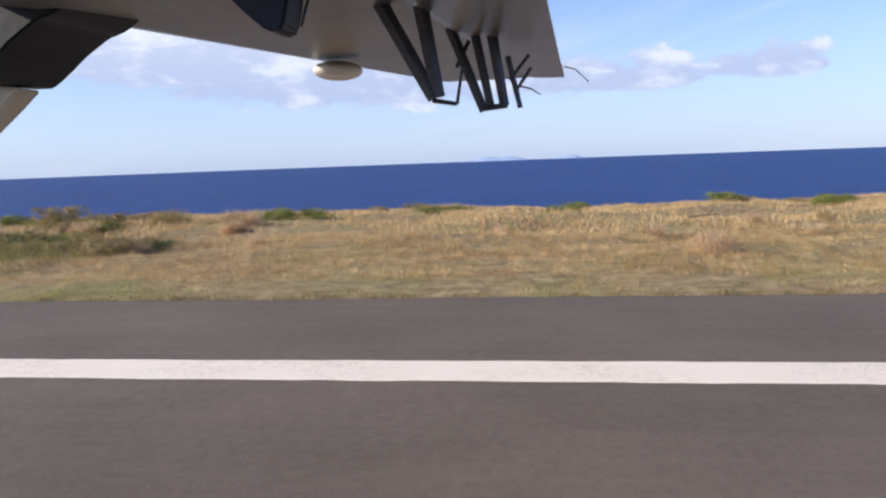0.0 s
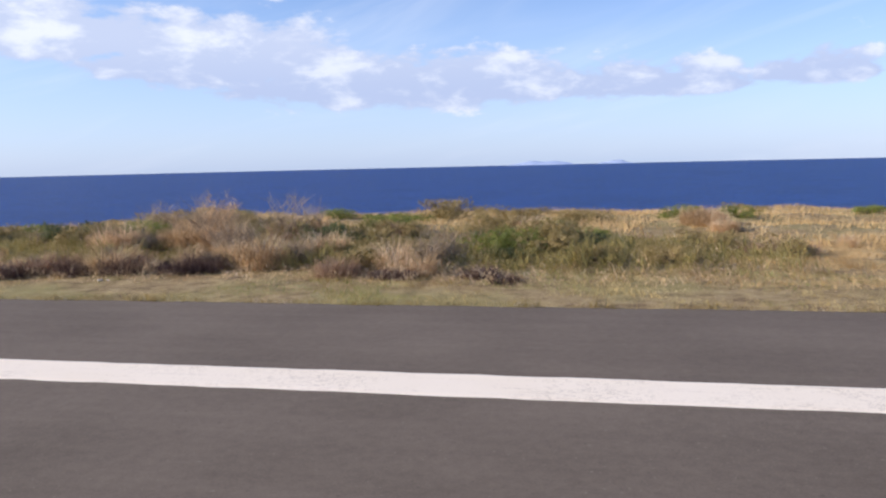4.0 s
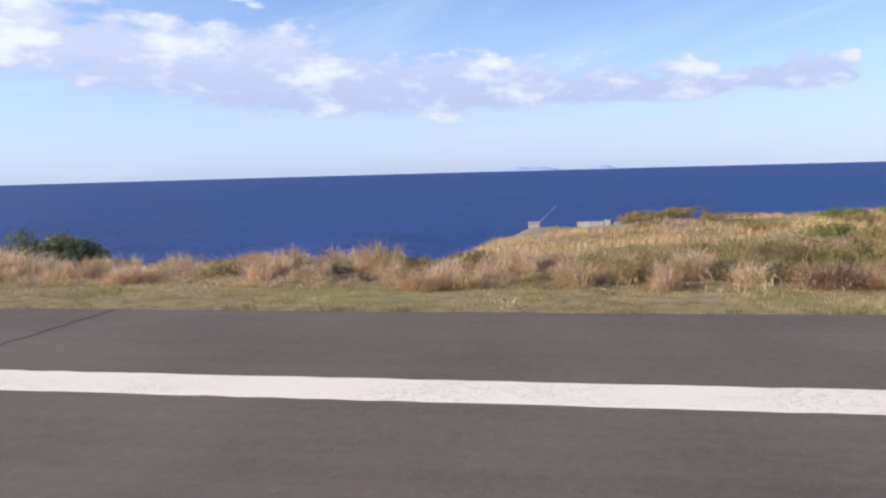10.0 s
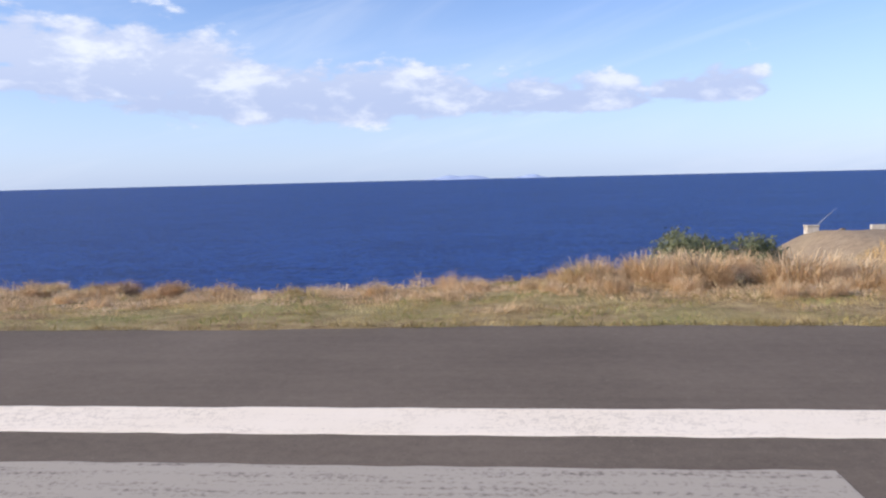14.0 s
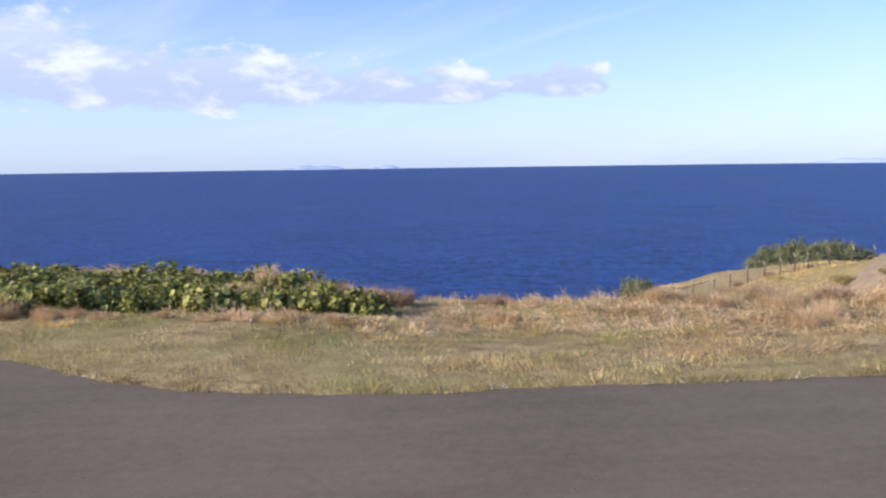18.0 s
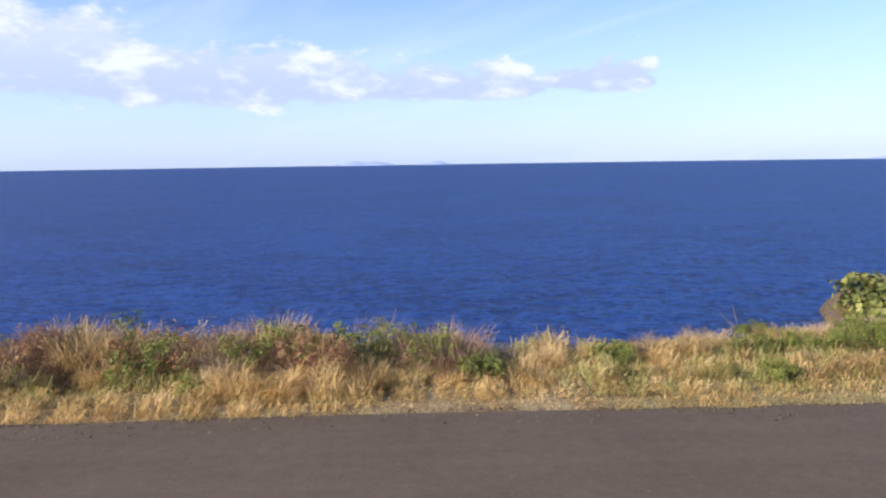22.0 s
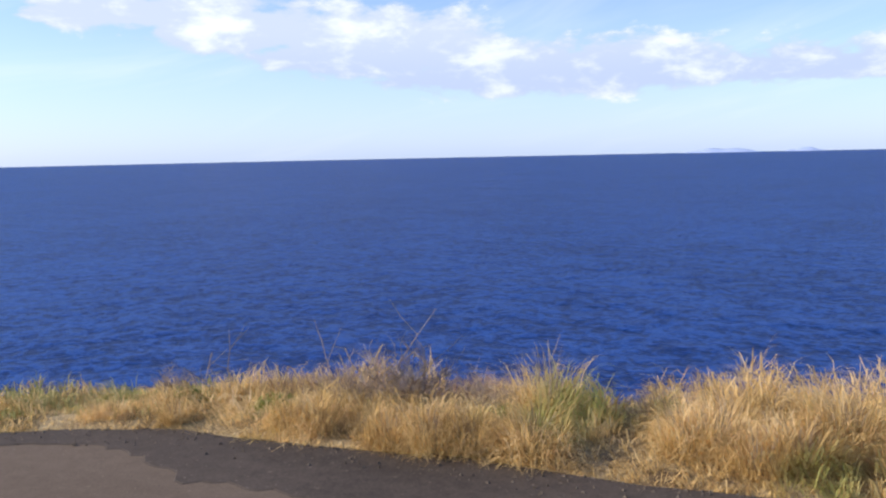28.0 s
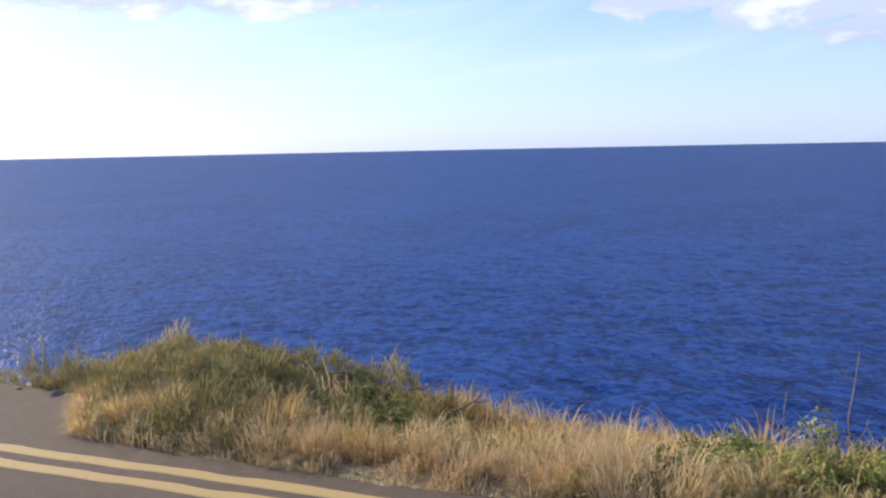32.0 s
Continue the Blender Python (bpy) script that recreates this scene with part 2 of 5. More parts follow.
def ground_material():
    """Dry soil and matted straw between the plants."""
    m, nt, b = material("dry_soil", 0.95, 0.0, 0.15)
    p = where(nt)
    n1, n2, n3 = noise_fac(nt, p, 0.25, 4.0), noise_fac(nt, p, 2.2, 5.0, 0.65), noise_fac(nt, p, 26.0, 3.0, 0.7)
    straw = stops(nt, smooth(nt, math_node(nt, "ADD", math_node(nt, "MULTIPLY", n2, 0.6), math_node(nt, "MULTIPLY", n3, 0.4)), 0.3, 0.7),
                  ((0.15, 0.10, 0.06), (0.34, 0.25, 0.13), (0.52, 0.41, 0.23)))
    c = blend(nt, math_node(nt, "MULTIPLY", smooth(nt, n1, 0.45, 0.62), 0.5), straw, (0.30, 0.28, 0.11))
    sep = nt.nodes.new("ShaderNodeSeparateXYZ")
    link(nt, p, sep.inputs[0])
    # the bare earth of the bluff
    bare = math_node(nt, "MULTIPLY", math_node(nt, "MULTIPLY", smooth(nt, sep.outputs["Y"], 27.0, 33.0), math_node(nt, "SUBTRACT", 1.0, smooth(nt, sep.outputs["Y"], 48.0, 50.5))),
                     smooth(nt, math_node(nt, "ADD", math_node(nt, "MULTIPLY", sep.outputs["X"], -1.0), math_node(nt, "MULTIPLY", n2, 6.0)), 42.5, 46.5))
    earth = stops(nt, smooth(nt, math_node(nt, "ADD", math_node(nt, "MULTIPLY", n2, 0.5), math_node(nt, "MULTIPLY", n3, 0.5)), 0.3, 0.7),
                  ((0.20, 0.155, 0.115), (0.33, 0.255, 0.185), (0.43, 0.335, 0.24)))
    c = blend(nt, math_node(nt, "MULTIPLY", bare, 0.85), c, earth)
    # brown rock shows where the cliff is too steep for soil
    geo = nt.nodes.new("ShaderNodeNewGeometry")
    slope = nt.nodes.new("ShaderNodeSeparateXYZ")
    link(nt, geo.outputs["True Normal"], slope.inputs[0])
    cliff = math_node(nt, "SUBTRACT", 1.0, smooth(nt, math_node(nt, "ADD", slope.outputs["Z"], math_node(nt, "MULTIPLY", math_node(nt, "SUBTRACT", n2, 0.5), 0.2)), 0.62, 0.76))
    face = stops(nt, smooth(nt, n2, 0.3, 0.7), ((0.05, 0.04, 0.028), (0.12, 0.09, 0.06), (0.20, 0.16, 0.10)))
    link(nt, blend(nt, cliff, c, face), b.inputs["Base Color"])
    bumped(nt, b, math_node(nt, "ADD", n2, n3), 0.8, 0.05)
    return m


def sea_material():
    m, nt, b = material("sea_water", 0.34, 0.0, 0.42)
    p = where(nt)
    v = nt.nodes.new("ShaderNodeMapping")
    link(nt, p, v.inputs[0])
    v.inputs["Rotation"].default_value = (0, 0, radians(12))
    v.inputs["Scale"].default_value = (0.9, 1.0, 1.0)
    b.inputs["Specular Tint"].default_value = (0.25, 0.50, 1.0, 1)
    n1, n2, n3 = (noise_fac(nt, v.outputs[0], s, 3.0, 0.6) for s in (0.30, 0.80, 2.4))
    n4, n5 = noise_fac(nt, p, 0.012, 3.0), noise_fac(nt, v.outputs[0], 0.075, 4.0, 0.65)
    f = math_node(nt, "ADD", math_node(nt, "ADD", math_node(nt, "MULTIPLY", n1, 0.23), math_node(nt, "MULTIPLY", n5, 0.17)),
                  math_node(nt, "ADD", math_node(nt, "MULTIPLY", n2, 0.42), math_node(nt, "ADD", math_node(nt, "MULTIPLY", n3, 0.20), math_node(nt, "MULTIPLY", n4, 0.08))))
    # sky-lit crests and dark troughs are painted into the base colour by noise
    link(nt, stops(nt, smooth(nt, f, 0.475, 0.61), SEA), b.inputs["Base Color"])
    bumped(nt, b, math_node(nt, "ADD", math_node(nt, "ADD", n1, math_node(nt, "MULTIPLY", n2, 0.6)), math_node(nt, "MULTIPLY", n3, 0.35)), 0.8, 0.6)
    body = nt.nodes.new("ShaderNodeBsdfDiffuse")
    link(nt, b.inputs["Base Color"].links[0].from_socket, body.inputs["Color"])
    mix = nt.nodes.new("ShaderNodeMixShader")
    mix.inputs[0].default_value = 0.5
    out = [n for n in nt.nodes if n.type == "OUTPUT_MATERIAL"][0]
    link(nt, b.outputs[0], mix.inputs[1])
    link(nt, body.outputs[0], mix.inputs[2])
    link(nt, mix.outputs[0], out.inputs["Surface"])
    return m


# painted wave tones: dark trough, body, sky-lit crest
SEA = ((0.003, 0.015, 0.080), (0.007, 0.037, 0.168), (0.020, 0.070, 0.265))
ASPHALT = asphalt_material("asphalt", (0.110, 0.086, 0.065), (0.194, 0.156, 0.121))
ASPHALT_EDGE = asphalt_material("old_asphalt_edge", (0.045, 0.037, 0.031), (0.12, 0.10, 0.085))
WHITE_PAINT = paint_material("white_paint", (0.95, 0.85, 0.71), (0.56, 0.48, 0.39), 0.55, cracked=0.5)
WORN_PAINT = paint_material("worn_white_paint", (0.44, 0.395, 0.335), (0.14, 0.12, 0.10), 0.50, 2.0)
YELLOW_PAINT = paint_material("yellow_paint", (0.52, 0.37, 0.15), (0.20, 0.16, 0.10), 0.56)
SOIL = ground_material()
WATER = sea_material()
STRAW = blade_material("straw_grass", ((0.33, 0.22, 0.12), (0.60, 0.43, 0.25), (0.80, 0.61, 0.39), (0.88, 0.73, 0.51)), 0.8,
                       greens=((0.36, 0.36, 0.11), 0.35, 0.58), through_light=0.4)
MEADOW = blade_material("meadow_straw", ((0.47, 0.315, 0.155), (0.60, 0.42, 0.205), (0.68, 0.50, 0.265), (0.74, 0.57, 0.335)), 0.35,
                        greens=((0.44, 0.39, 0.15), 0.2, 0.64), through_light=0.3)
GOLD = blade_material("golden_grass", ((0.27, 0.165, 0.065), (0.58, 0.405, 0.16), (0.83, 0.61, 0.28), (0.94, 0.75, 0.44)), 1.6,
                      greens=((0.36, 0.37, 0.11), 0.55, 0.54), through_light=0.42)
TURF = blade_material("short_turf", ((0.42, 0.32, 0.14), (0.62, 0.49, 0.24), (0.78, 0.63, 0.35)), 0.8,
                      greens=((0.32, 0.35, 0.12), 0.45, 0.46), through_light=0.2)
LUSH = blade_material("lush_grass", ((0.20, 0.18, 0.06), (0.33, 0.31, 0.10), (0.45, 0.41, 0.15), (0.64, 0.53, 0.26)), 1.0)
GREEN = blade_material("green_leaf", ((0.09, 0.10, 0.03), (0.19, 0.22, 0.05), (0.29, 0.32, 0.08), (0.42, 0.40, 0.14)), 0.9, 0.55)
DARKGREEN = blade_material("dark_leaf", ((0.05, 0.065, 0.028), (0.10, 0.125, 0.05), (0.15, 0.175, 0.07), (0.24, 0.25, 0.11)), 0.9, 0.5)
GREYGREEN = blade_material("grey_green_leaf", ((0.075, 0.09, 0.05), (0.15, 0.17, 0.09), (0.225, 0.24, 0.13), (0.34, 0.34, 0.21)), 0.9, 0.5)
GRIT = blade_material("grit", ((0.05, 0.04, 0.03), (0.10, 0.08, 0.06), (0.13, 0.105, 0.08), (0.24, 0.19, 0.14)), 1.2, 0.9, through_light=0)
PALE = blade_material("bleached_straw", ((0.50, 0.40, 0.27), (0.68, 0.57, 0.42), (0.80, 0.70, 0.55)), 1.2)
OLIVE = blade_material("olive_leaf", ((0.17, 0.122, 0.05), (0.32, 0.245, 0.10), (0.42, 0.33, 0.145), (0.55, 0.43, 0.24)), 1.2, 0.6)
RUSSET = blade_material("russet_leaf", ((0.20, 0.09, 0.05), (0.36, 0.18, 0.10), (0.46, 0.28, 0.14), (0.42, 0.31, 0.13)), 1.2, 0.65)
GRAPE = blade_material("sea_grape_leaf", ((0.055, 0.07, 0.02), (0.15, 0.17, 0.045), (0.31, 0.31, 0.09), (0.58, 0.53, 0.20)), 1.5, 0.42, through_light=0.2)
HEATH = blade_material("brown_brush", ((0.16, 0.085, 0.055), (0.30, 0.18, 0.12), (0.43, 0.29, 0.19), (0.58, 0.44, 0.30)), 1.3, 0.8, through_light=0.15)
SAGE = blade_material("olive_grass_blade", ((0.16, 0.125, 0.045), (0.29, 0.245, 0.085), (0.39, 0.325, 0.125), (0.55, 0.44, 0.22)), 0.7, 0.7, through_light=0.3)
# purple-brown brush whose colour holds the shade of the gaps under the scrub
GAP_SHADE = blade_material("shade_dark_brush", ((0.045, 0.026, 0.026), (0.09, 0.055, 0.05), (0.15, 0.095, 0.08), (0.26, 0.18, 0.14)), 1.3, 0.8, through_light=0.1)
TWIG = plain_material("dry_twig", (0.22, 0.16, 0.11), (0.42, 0.34, 0.25), 3.0, 0.85)
DEADWOOD = plain_material("bleached_wood", (0.36, 0.29, 0.23), (0.58, 0.50, 0.42), 4.0, 0.85)
BARK = plain_material("bark", (0.10, 0.07, 0.05), (0.20, 0.15, 0.11), 5.0, 0.9, bump=0.5)
CONCRETE = plain_material("weathered_concrete", (0.38, 0.34, 0.29), (0.60, 0.56, 0.50), 1.6, 0.85, bump=0.3)
GALVANISED = plain_material("galvanised_steel", (0.40, 0.40, 0.40), (0.60, 0.60, 0.58), 4.0, 0.5, 0.6)
POST_PAINT = plain_material("fence_post_concrete", (0.07, 0.055, 0.045), (0.13, 0.11, 0.09), 3.0, 0.85)
ROCK = plain_material("brown_rock", (0.10, 0.08, 0.06), (0.24, 0.19, 0.15), 1.5, 0.9, bump=0.6)
# the haze of the distance is put into this pale blue base colour
ISLAND = plain_material("hazed_land", (0.36, 0.46, 0.68), (0.38, 0.48, 0.70), 0.01, 0.95, bump=0.0)


# ---- the ground ----
EDGE = ((200, 6.85), (-50, 6.75), (-65, 6.9), (-80, 6.75), (-85.2, 6.7), (-87.3, 6.95), (-88.3, 7.25), (-89.4, 7.95), (-90.6, 8.9), (-91.5, 9.75),
        (-92.3, 10.35), (-94.4, 10.6), (-103, 10.75), (-112, 10.6), (-118.4, 10.65), (-122.9, 10.05), (-126.2, 9.8), (-127.8, 9.75),
        (-129.1, 9.25), (-130.7, 8.35), (-132.4, 7.25), (-134.4, 5.45), (-136.4, 3.55), (-138.1, 2.18), (-139.0, 1.48), (-140.2, 1.65), (-141.7, 0.74), (-147.2, -4.65), (-200, -45))
COAST = ((200, 14.6), (-50, 14.6), (-80, 14.8), (-86, 16.6), (-91, 18.6), (-95, 18.2), (-96.6, 15.6), (-98, 14.0), (-102, 13.3), (-110, 13.3),
         (-118, 13.2), (-123, 12.4), (-127, 11.9), (-130, 10.9), (-133, 9.6), (-136.4, 7.0), (-139.15, 5.5), (-140.75, 3.4), (-141.5, 1.15), (-143.0, -0.31), (-147.2, -4.55), (-200, -44.9))


LEAN = ((-60, 0.0), (-70, 0.04), (-80, 0.07), (-85, 0.06), (-87.5, 0.0), (-95, 0.0), (-110, 0.02), (-122, 0.03), (-125, 0.08), (-128.5, 0.17), (-131, 0.2), (-134, 0.2), (-138, 0.2), (-140, 0.05), (-145, 0.05))  # how the strip tips seaward


def along(table, x):
    pts = np.array(table[::-1], float)
    return np.interp(x, pts[:, 0], pts[:, 1])


def hashed(i, j, seed):
    n = np.sin(i * 127.1 + j * 311.7 + seed * 74.7) * 43758.5453
    return n - np.floor(n)


def value_noise(x, y, scale, seed=0):
    """Smooth random field between 0 and 1 with lumps of the given size in metres."""
    x, y = np.asarray(x, float) / scale, np.asarray(y, float) / scale
    i, j = np.floor(x), np.floor(y)
    u, v = x - i, y - j
    u, v = u * u * (3 - 2 * u), v * v * (3 - 2 * v)
    a, b = hashed(i, j, seed), hashed(i + 1, j, seed)
    c, d = hashed(i, j + 1, seed), hashed(i + 1, j + 1, seed)
    return (a * (1 - u) + b * u) * (1 - v) + (c * (1 - u) + d * u) * v


def edge_of(x):
    """Where the asphalt ends, a little ragged."""
    return along(EDGE, x) + (value_noise(x, 0 * x, 0.5, 3) - 0.5) * 0.12 + (value_noise(x, 0 * x, 2.2, 4) - 0.5) * 0.18


def steep(d):
    """Fall of the bluff's flank, easing further down."""
    return 0.57 * np.clip(d, 0, 8) + 0.30 * np.clip(d - 8, 0, 6) + 1.1 * np.maximum(0, d - 14)


def lip(d):
    """Fall of the bluff's seaward lip."""
    return 0.58 * np.clip(d, 0, 5.6) + 0.11 * np.clip(d - 5.6, 0, 58) + 0.8 * np.maximum(0, d - 64)


def ground_z(x, y):
    """Height of the soil: flat by the runway, a bluff to the east, and the drop to the sea."""
    x, y = np.asarray(x, float), np.asarray(y, float)
    e, c = along(EDGE, x), along(COAST, x)
    rise = np.clip((y - e - 1.5) / 4.0, 0, 1)
    rough = (value_noise(x, y, 3.5, 1) - 0.45) * 0.30 + (value_noise(x, y, 1.1, 2) - 0.5) * 0.12
    lean = 0.02 * np.maximum(0, y - e - 3) + along(LEAN, x) * np.maximum(0, y - e - 0.3)
    mound = 0.42 * np.exp(-((x + 27.0) / 7.0) ** 2 - ((y - 13.8) / 3.2) ** 2) + 0.28 * np.exp(-((x + 140.0) / 1.2) ** 2 - ((y - 2.8) / 1.2) ** 2) * np.clip((y - e) / 0.9, 0, 1)
    strip = mound + rough * rise - 1.25 * np.maximum(0, y - c) - lean
    fall = np.hypot(steep(-50.0 - x + np.clip(y - 47, 0, 1.5) + 0.33 * np.maximum(0, y - 66)), lip(y - 47.0 - 1.5 * value_noise(x, y, 9, 5)))
    bluff = -0.047 * np.maximum(0, y - 11) + 0.5 * np.clip((y - 16) / 14, 0, 1) * np.clip((x + 50) / 7, 0, 1) - fall + rough * rise * 1.5 + (value_noise(x, y, 7, 6) - 0.5) * 0.5 * np.clip((y - 14) / 8, 0, 1)
    bluff = bluff - 0.75 * np.exp(-((x + 50.5) / 5.5) ** 2 - ((y - 69.5) / 6.0) ** 2) - 0.14 * np.exp(-((x + 47.0) / 3.0) ** 2 - ((y - 42.5) / 3.0) ** 2)
    bluff = bluff - 1.5 * np.maximum(0, np.minimum(-46.0 - x, y - 88.0))  # a notch in the outer cliff
    z = np.maximum(strip, bluff)
    z = np.where(y < e + 0.05, -0.05, z + 0.02)
    return np.maximum(z, -26.0)


def grid_mesh(name, xs, ys, height, mat, kind_name):
    X, Y = np.meshgrid(xs, ys, indexing="ij")
    Z = height(X, Y)
    verts = np.stack([X, Y, Z], -1).reshape(-1, 3)
    n, m = len(xs), len(ys)
    k = (np.arange(n - 1)[:, None] * m + np.arange(m - 1)[None, :]).ravel()
    quads = np.stack([k, k + m, k + m + 1, k + 1], 1)
    return mesh_object(name, verts, quads, mat, kind_name)


def mesh_from(name, verts, faces, mat, smooth_faces=True):
    """Mesh from arrays; faces all have the same number of corners."""
    me = bpy.data.meshes.new(name)
    corners = faces.shape[1]
    me.vertices.add(len(verts))
    me.vertices.foreach_set("co", np.ascontiguousarray(verts, np.float32).ravel())
    me.loops.add(faces.size)
    me.loops.foreach_set("vertex_index", np.ascontiguousarray(faces, np.int32).ravel())
    me.polygons.add(len(faces))
    me.polygons.foreach_set("loop_start", np.arange(0, faces.size, corners, dtype=np.int32))
    me.polygons.foreach_set("use_smooth", np.full(len(faces), smooth_faces))
    me.update(calc_edges=True)
    me.materials.append(mat)
    return me


def mesh_object(name, verts, faces, mat, kind_name="", smooth_faces=True):
    ob = new(name, mesh_from(name, verts, faces, mat, smooth_faces))
    return tagged(ob, kind=kind_name) if kind_name else ob


def part(name, bm, mat, parent=None, label=""):
    """Links a bmesh as one mesh object under its thing."""
    me = bpy.data.meshes.new(name)
    bm.to_mesh(me)
    bm.free()
    me.materials.append(mat)
    ob = new(name, me)
    if parent:
        ob.parent = parent
    return tagged(ob, label)


def build_ground():
    xs = np.concatenate([[-2500, -900, -400, -230], np.arange(-180, 70, 0.6), [90, 140, 300, 800, 2500]])
    ys = np.concatenate([[-2500, -700, -200, -70, -40], np.arange(-30, -4, 3.0), np.arange(-3.0, 20, 0.3), np.arange(20, 84, 0.8), np.arange(85, 124, 1.5), [130, 140]])
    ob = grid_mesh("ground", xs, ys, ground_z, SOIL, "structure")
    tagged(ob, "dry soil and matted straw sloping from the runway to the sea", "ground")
    # asphalt sheet of runway and turning pad
    xs = np.concatenate([[200, 100, 60], np.arange(40, -150, -0.2), [-160, -200]])[::-1]
    far = edge_of(xs)
    rows = [np.full_like(xs, -30.0), np.full_like(xs, -8.0), far - 1.5, far - 0.5, far, far + 0.01]
    zs = [0, 0, 0, 0, -0.004, -0.08]
    verts = np.concatenate([np.stack([xs, r, np.full_like(xs, z)], 1) for r, z in zip(rows, zs)])
    n = len(xs)
    k = np.arange(n - 1)
    faces = np.concatenate([np.stack([k + a * n, k + 1 + a * n, k + 1 + (a + 1) * n, k + (a + 1) * n], 1) for a in range(5)])
    runway = mesh_object("runway", verts, faces, ASPHALT, "structure", False)
    tagged(runway, "worn grey asphalt runway widening into a turning pad", "runway")
    # crumbled darker rim of the turning pad
    xs = np.arange(-130.0, -107, 0.1)
    f = edge_of(xs)
    swell_in = np.clip(np.minimum(xs + 130.0, -107.2 - xs) / 3.0, 0.0, 1)
    inner = f - 0.05 - swell_in * (1 + 1.1 * np.clip((-119.5 - xs) / 3.0, 0, 1)) * (0.09 + 0.30 * value_noise(xs, 0 * xs, 1.6, 8) + 0.10 * value_noise(xs, 0 * xs, 0.35, 9) + 0.08 * value_noise(xs, 0 * xs, 0.13, 10))
    ribbon("asphalt_rim", xs, inner, f - 0.005, 0.006, ASPHALT_EDGE, "dark crumbled asphalt rim along the grass")
    # markings
    xs = np.arange(-88.0, 60, 0.15)
    j = lambda seed: (value_noise(xs, 0 * xs, 0.35, seed) - 0.5) * 0.035
    ribbon("edge_line", xs, 1.50 + j(11), 2.38 + j(12), 0.005, WHITE_PAINT, "broad white painted runway edge line")
    xs = np.arange(-88.0, -65.3, 0.15)
    ribbon("threshold_stripe", xs, -1.2 + j2(xs, 13), 0.70 + j2(xs, 14), 0.005, WORN_PAINT, "worn greyish-white threshold stripe on asphalt")
    pts = ((-88.5, 3.95), (-90.3, 5.3), (-91.6, 6.2), (-92.8, 7.1), (-94.5, 8.4), (-103.3, 8.4), (-116, 8.4), (-122, 8.35), (-128.6, 7.75), (-131.0, 7.35), (-132.4, 6.85), (-134.3, 5.2), (-136.34, 3.3),
           (-139.08, 1.0), (-146.9, -5.8))
    for off in (0.0, 0.25):
        path_line("yellow_line", pts, off, 0.13)
    crack()


def j2(xs, seed):
    return (value_noise(xs, 0 * xs, 0.35, seed) - 0.5) * 0.05


def ribbon(name, xs, near, far, z, mat, label):
    n = len(xs)
    rows = ((near, 0.0006), (near + 0.02, z), (far - 0.02, z), (far, 0.0006))  # the paint thins out at its rims
    verts = np.concatenate([np.stack([xs, r, np.full(n, h)], 1) for r, h in rows])
    k = np.arange(n - 1)
    faces = np.concatenate([np.stack([k + a * n, k + 1 + a * n, k + 1 + (a + 1) * n, k + (a + 1) * n], 1) for a in range(3)])
    ob = mesh_object(name, verts, faces, mat, "structure", False)
    return tagged(ob, label, name.replace("_", " "))


def path_line(name, pts, off, width):
    """A painted line that follows a bent path, shifted inwards by off."""
    p = np.array(pts, float)
    s = np.concatenate([[0], np.cumsum(np.hypot(*np.diff(p, axis=0).T))])
    t = np.arange(0, s[-1], 0.12)
    x, y = np.interp(t, s, p[:, 0]), np.interp(t, s, p[:, 1])
    tx, ty = np.gradient(x), np.gradient(y)
    ln = np.hypot(tx, ty)
    nx, ny = -ty / ln, tx / ln
    nx, ny = np.convolve(nx, np.ones(5) / 5, "same"), np.convolve(ny, np.ones(5) / 5, "same")
    a = off + (value_noise(t, 0 * t, 0.3, 21) - 0.5) * 0.03
    b = off + width + (value_noise(t, 0 * t, 0.3, 22) - 0.5) * 0.03
    rows = [np.stack([x + nx * c, y + ny * c, np.full(len(x), h)], 1)[3:-3] for c, h in ((a, 0.0006), (a + 0.015, 0.005), (b - 0.015, 0.005), (b, 0.0006))]
    n = len(rows[0])
    k = np.arange(n - 1)
    faces = np.concatenate([np.stack([k + r * n, k + 1 + r * n, k + 1 + (r + 1) * n, k + (r + 1) * n], 1) for r in range(3)])
    ob = mesh_object(name, np.concatenate(rows), faces, YELLOW_PAINT, "structure", False)
    tagged(ob, "yellow painted pad edge line, one of a close pair", "yellow line")


def crack():
    """A sealed crack across the shoulder."""
    ys = np.arange(2.38, 6.8, 0.08)
    cx = -54.5 + 0.25 * (value_noise(ys, 0 * ys, 1.0, 31) - 0.5) + 0.1 * (value_noise(ys, 0 * ys, 0.25, 32) - 0.5)
    w = 0.012 + 0.025 * value_noise(ys, 0 * ys, 0.3, 33)
    n = len(ys)
    verts = np.concatenate([np.stack([cx - w, ys, np.full(n, 0.004)], 1), np.stack([cx + w, ys, np.full(n, 0.004)], 1)])
    k = np.arange(n - 1)
    ob = mesh_object("crack", verts, np.stack([k, k + n, k + 1 + n, k + 1], 1), ASPHALT_EDGE, "structure", False)
    tagged(ob, "dark jagged crack across the asphalt shoulder", "crack")


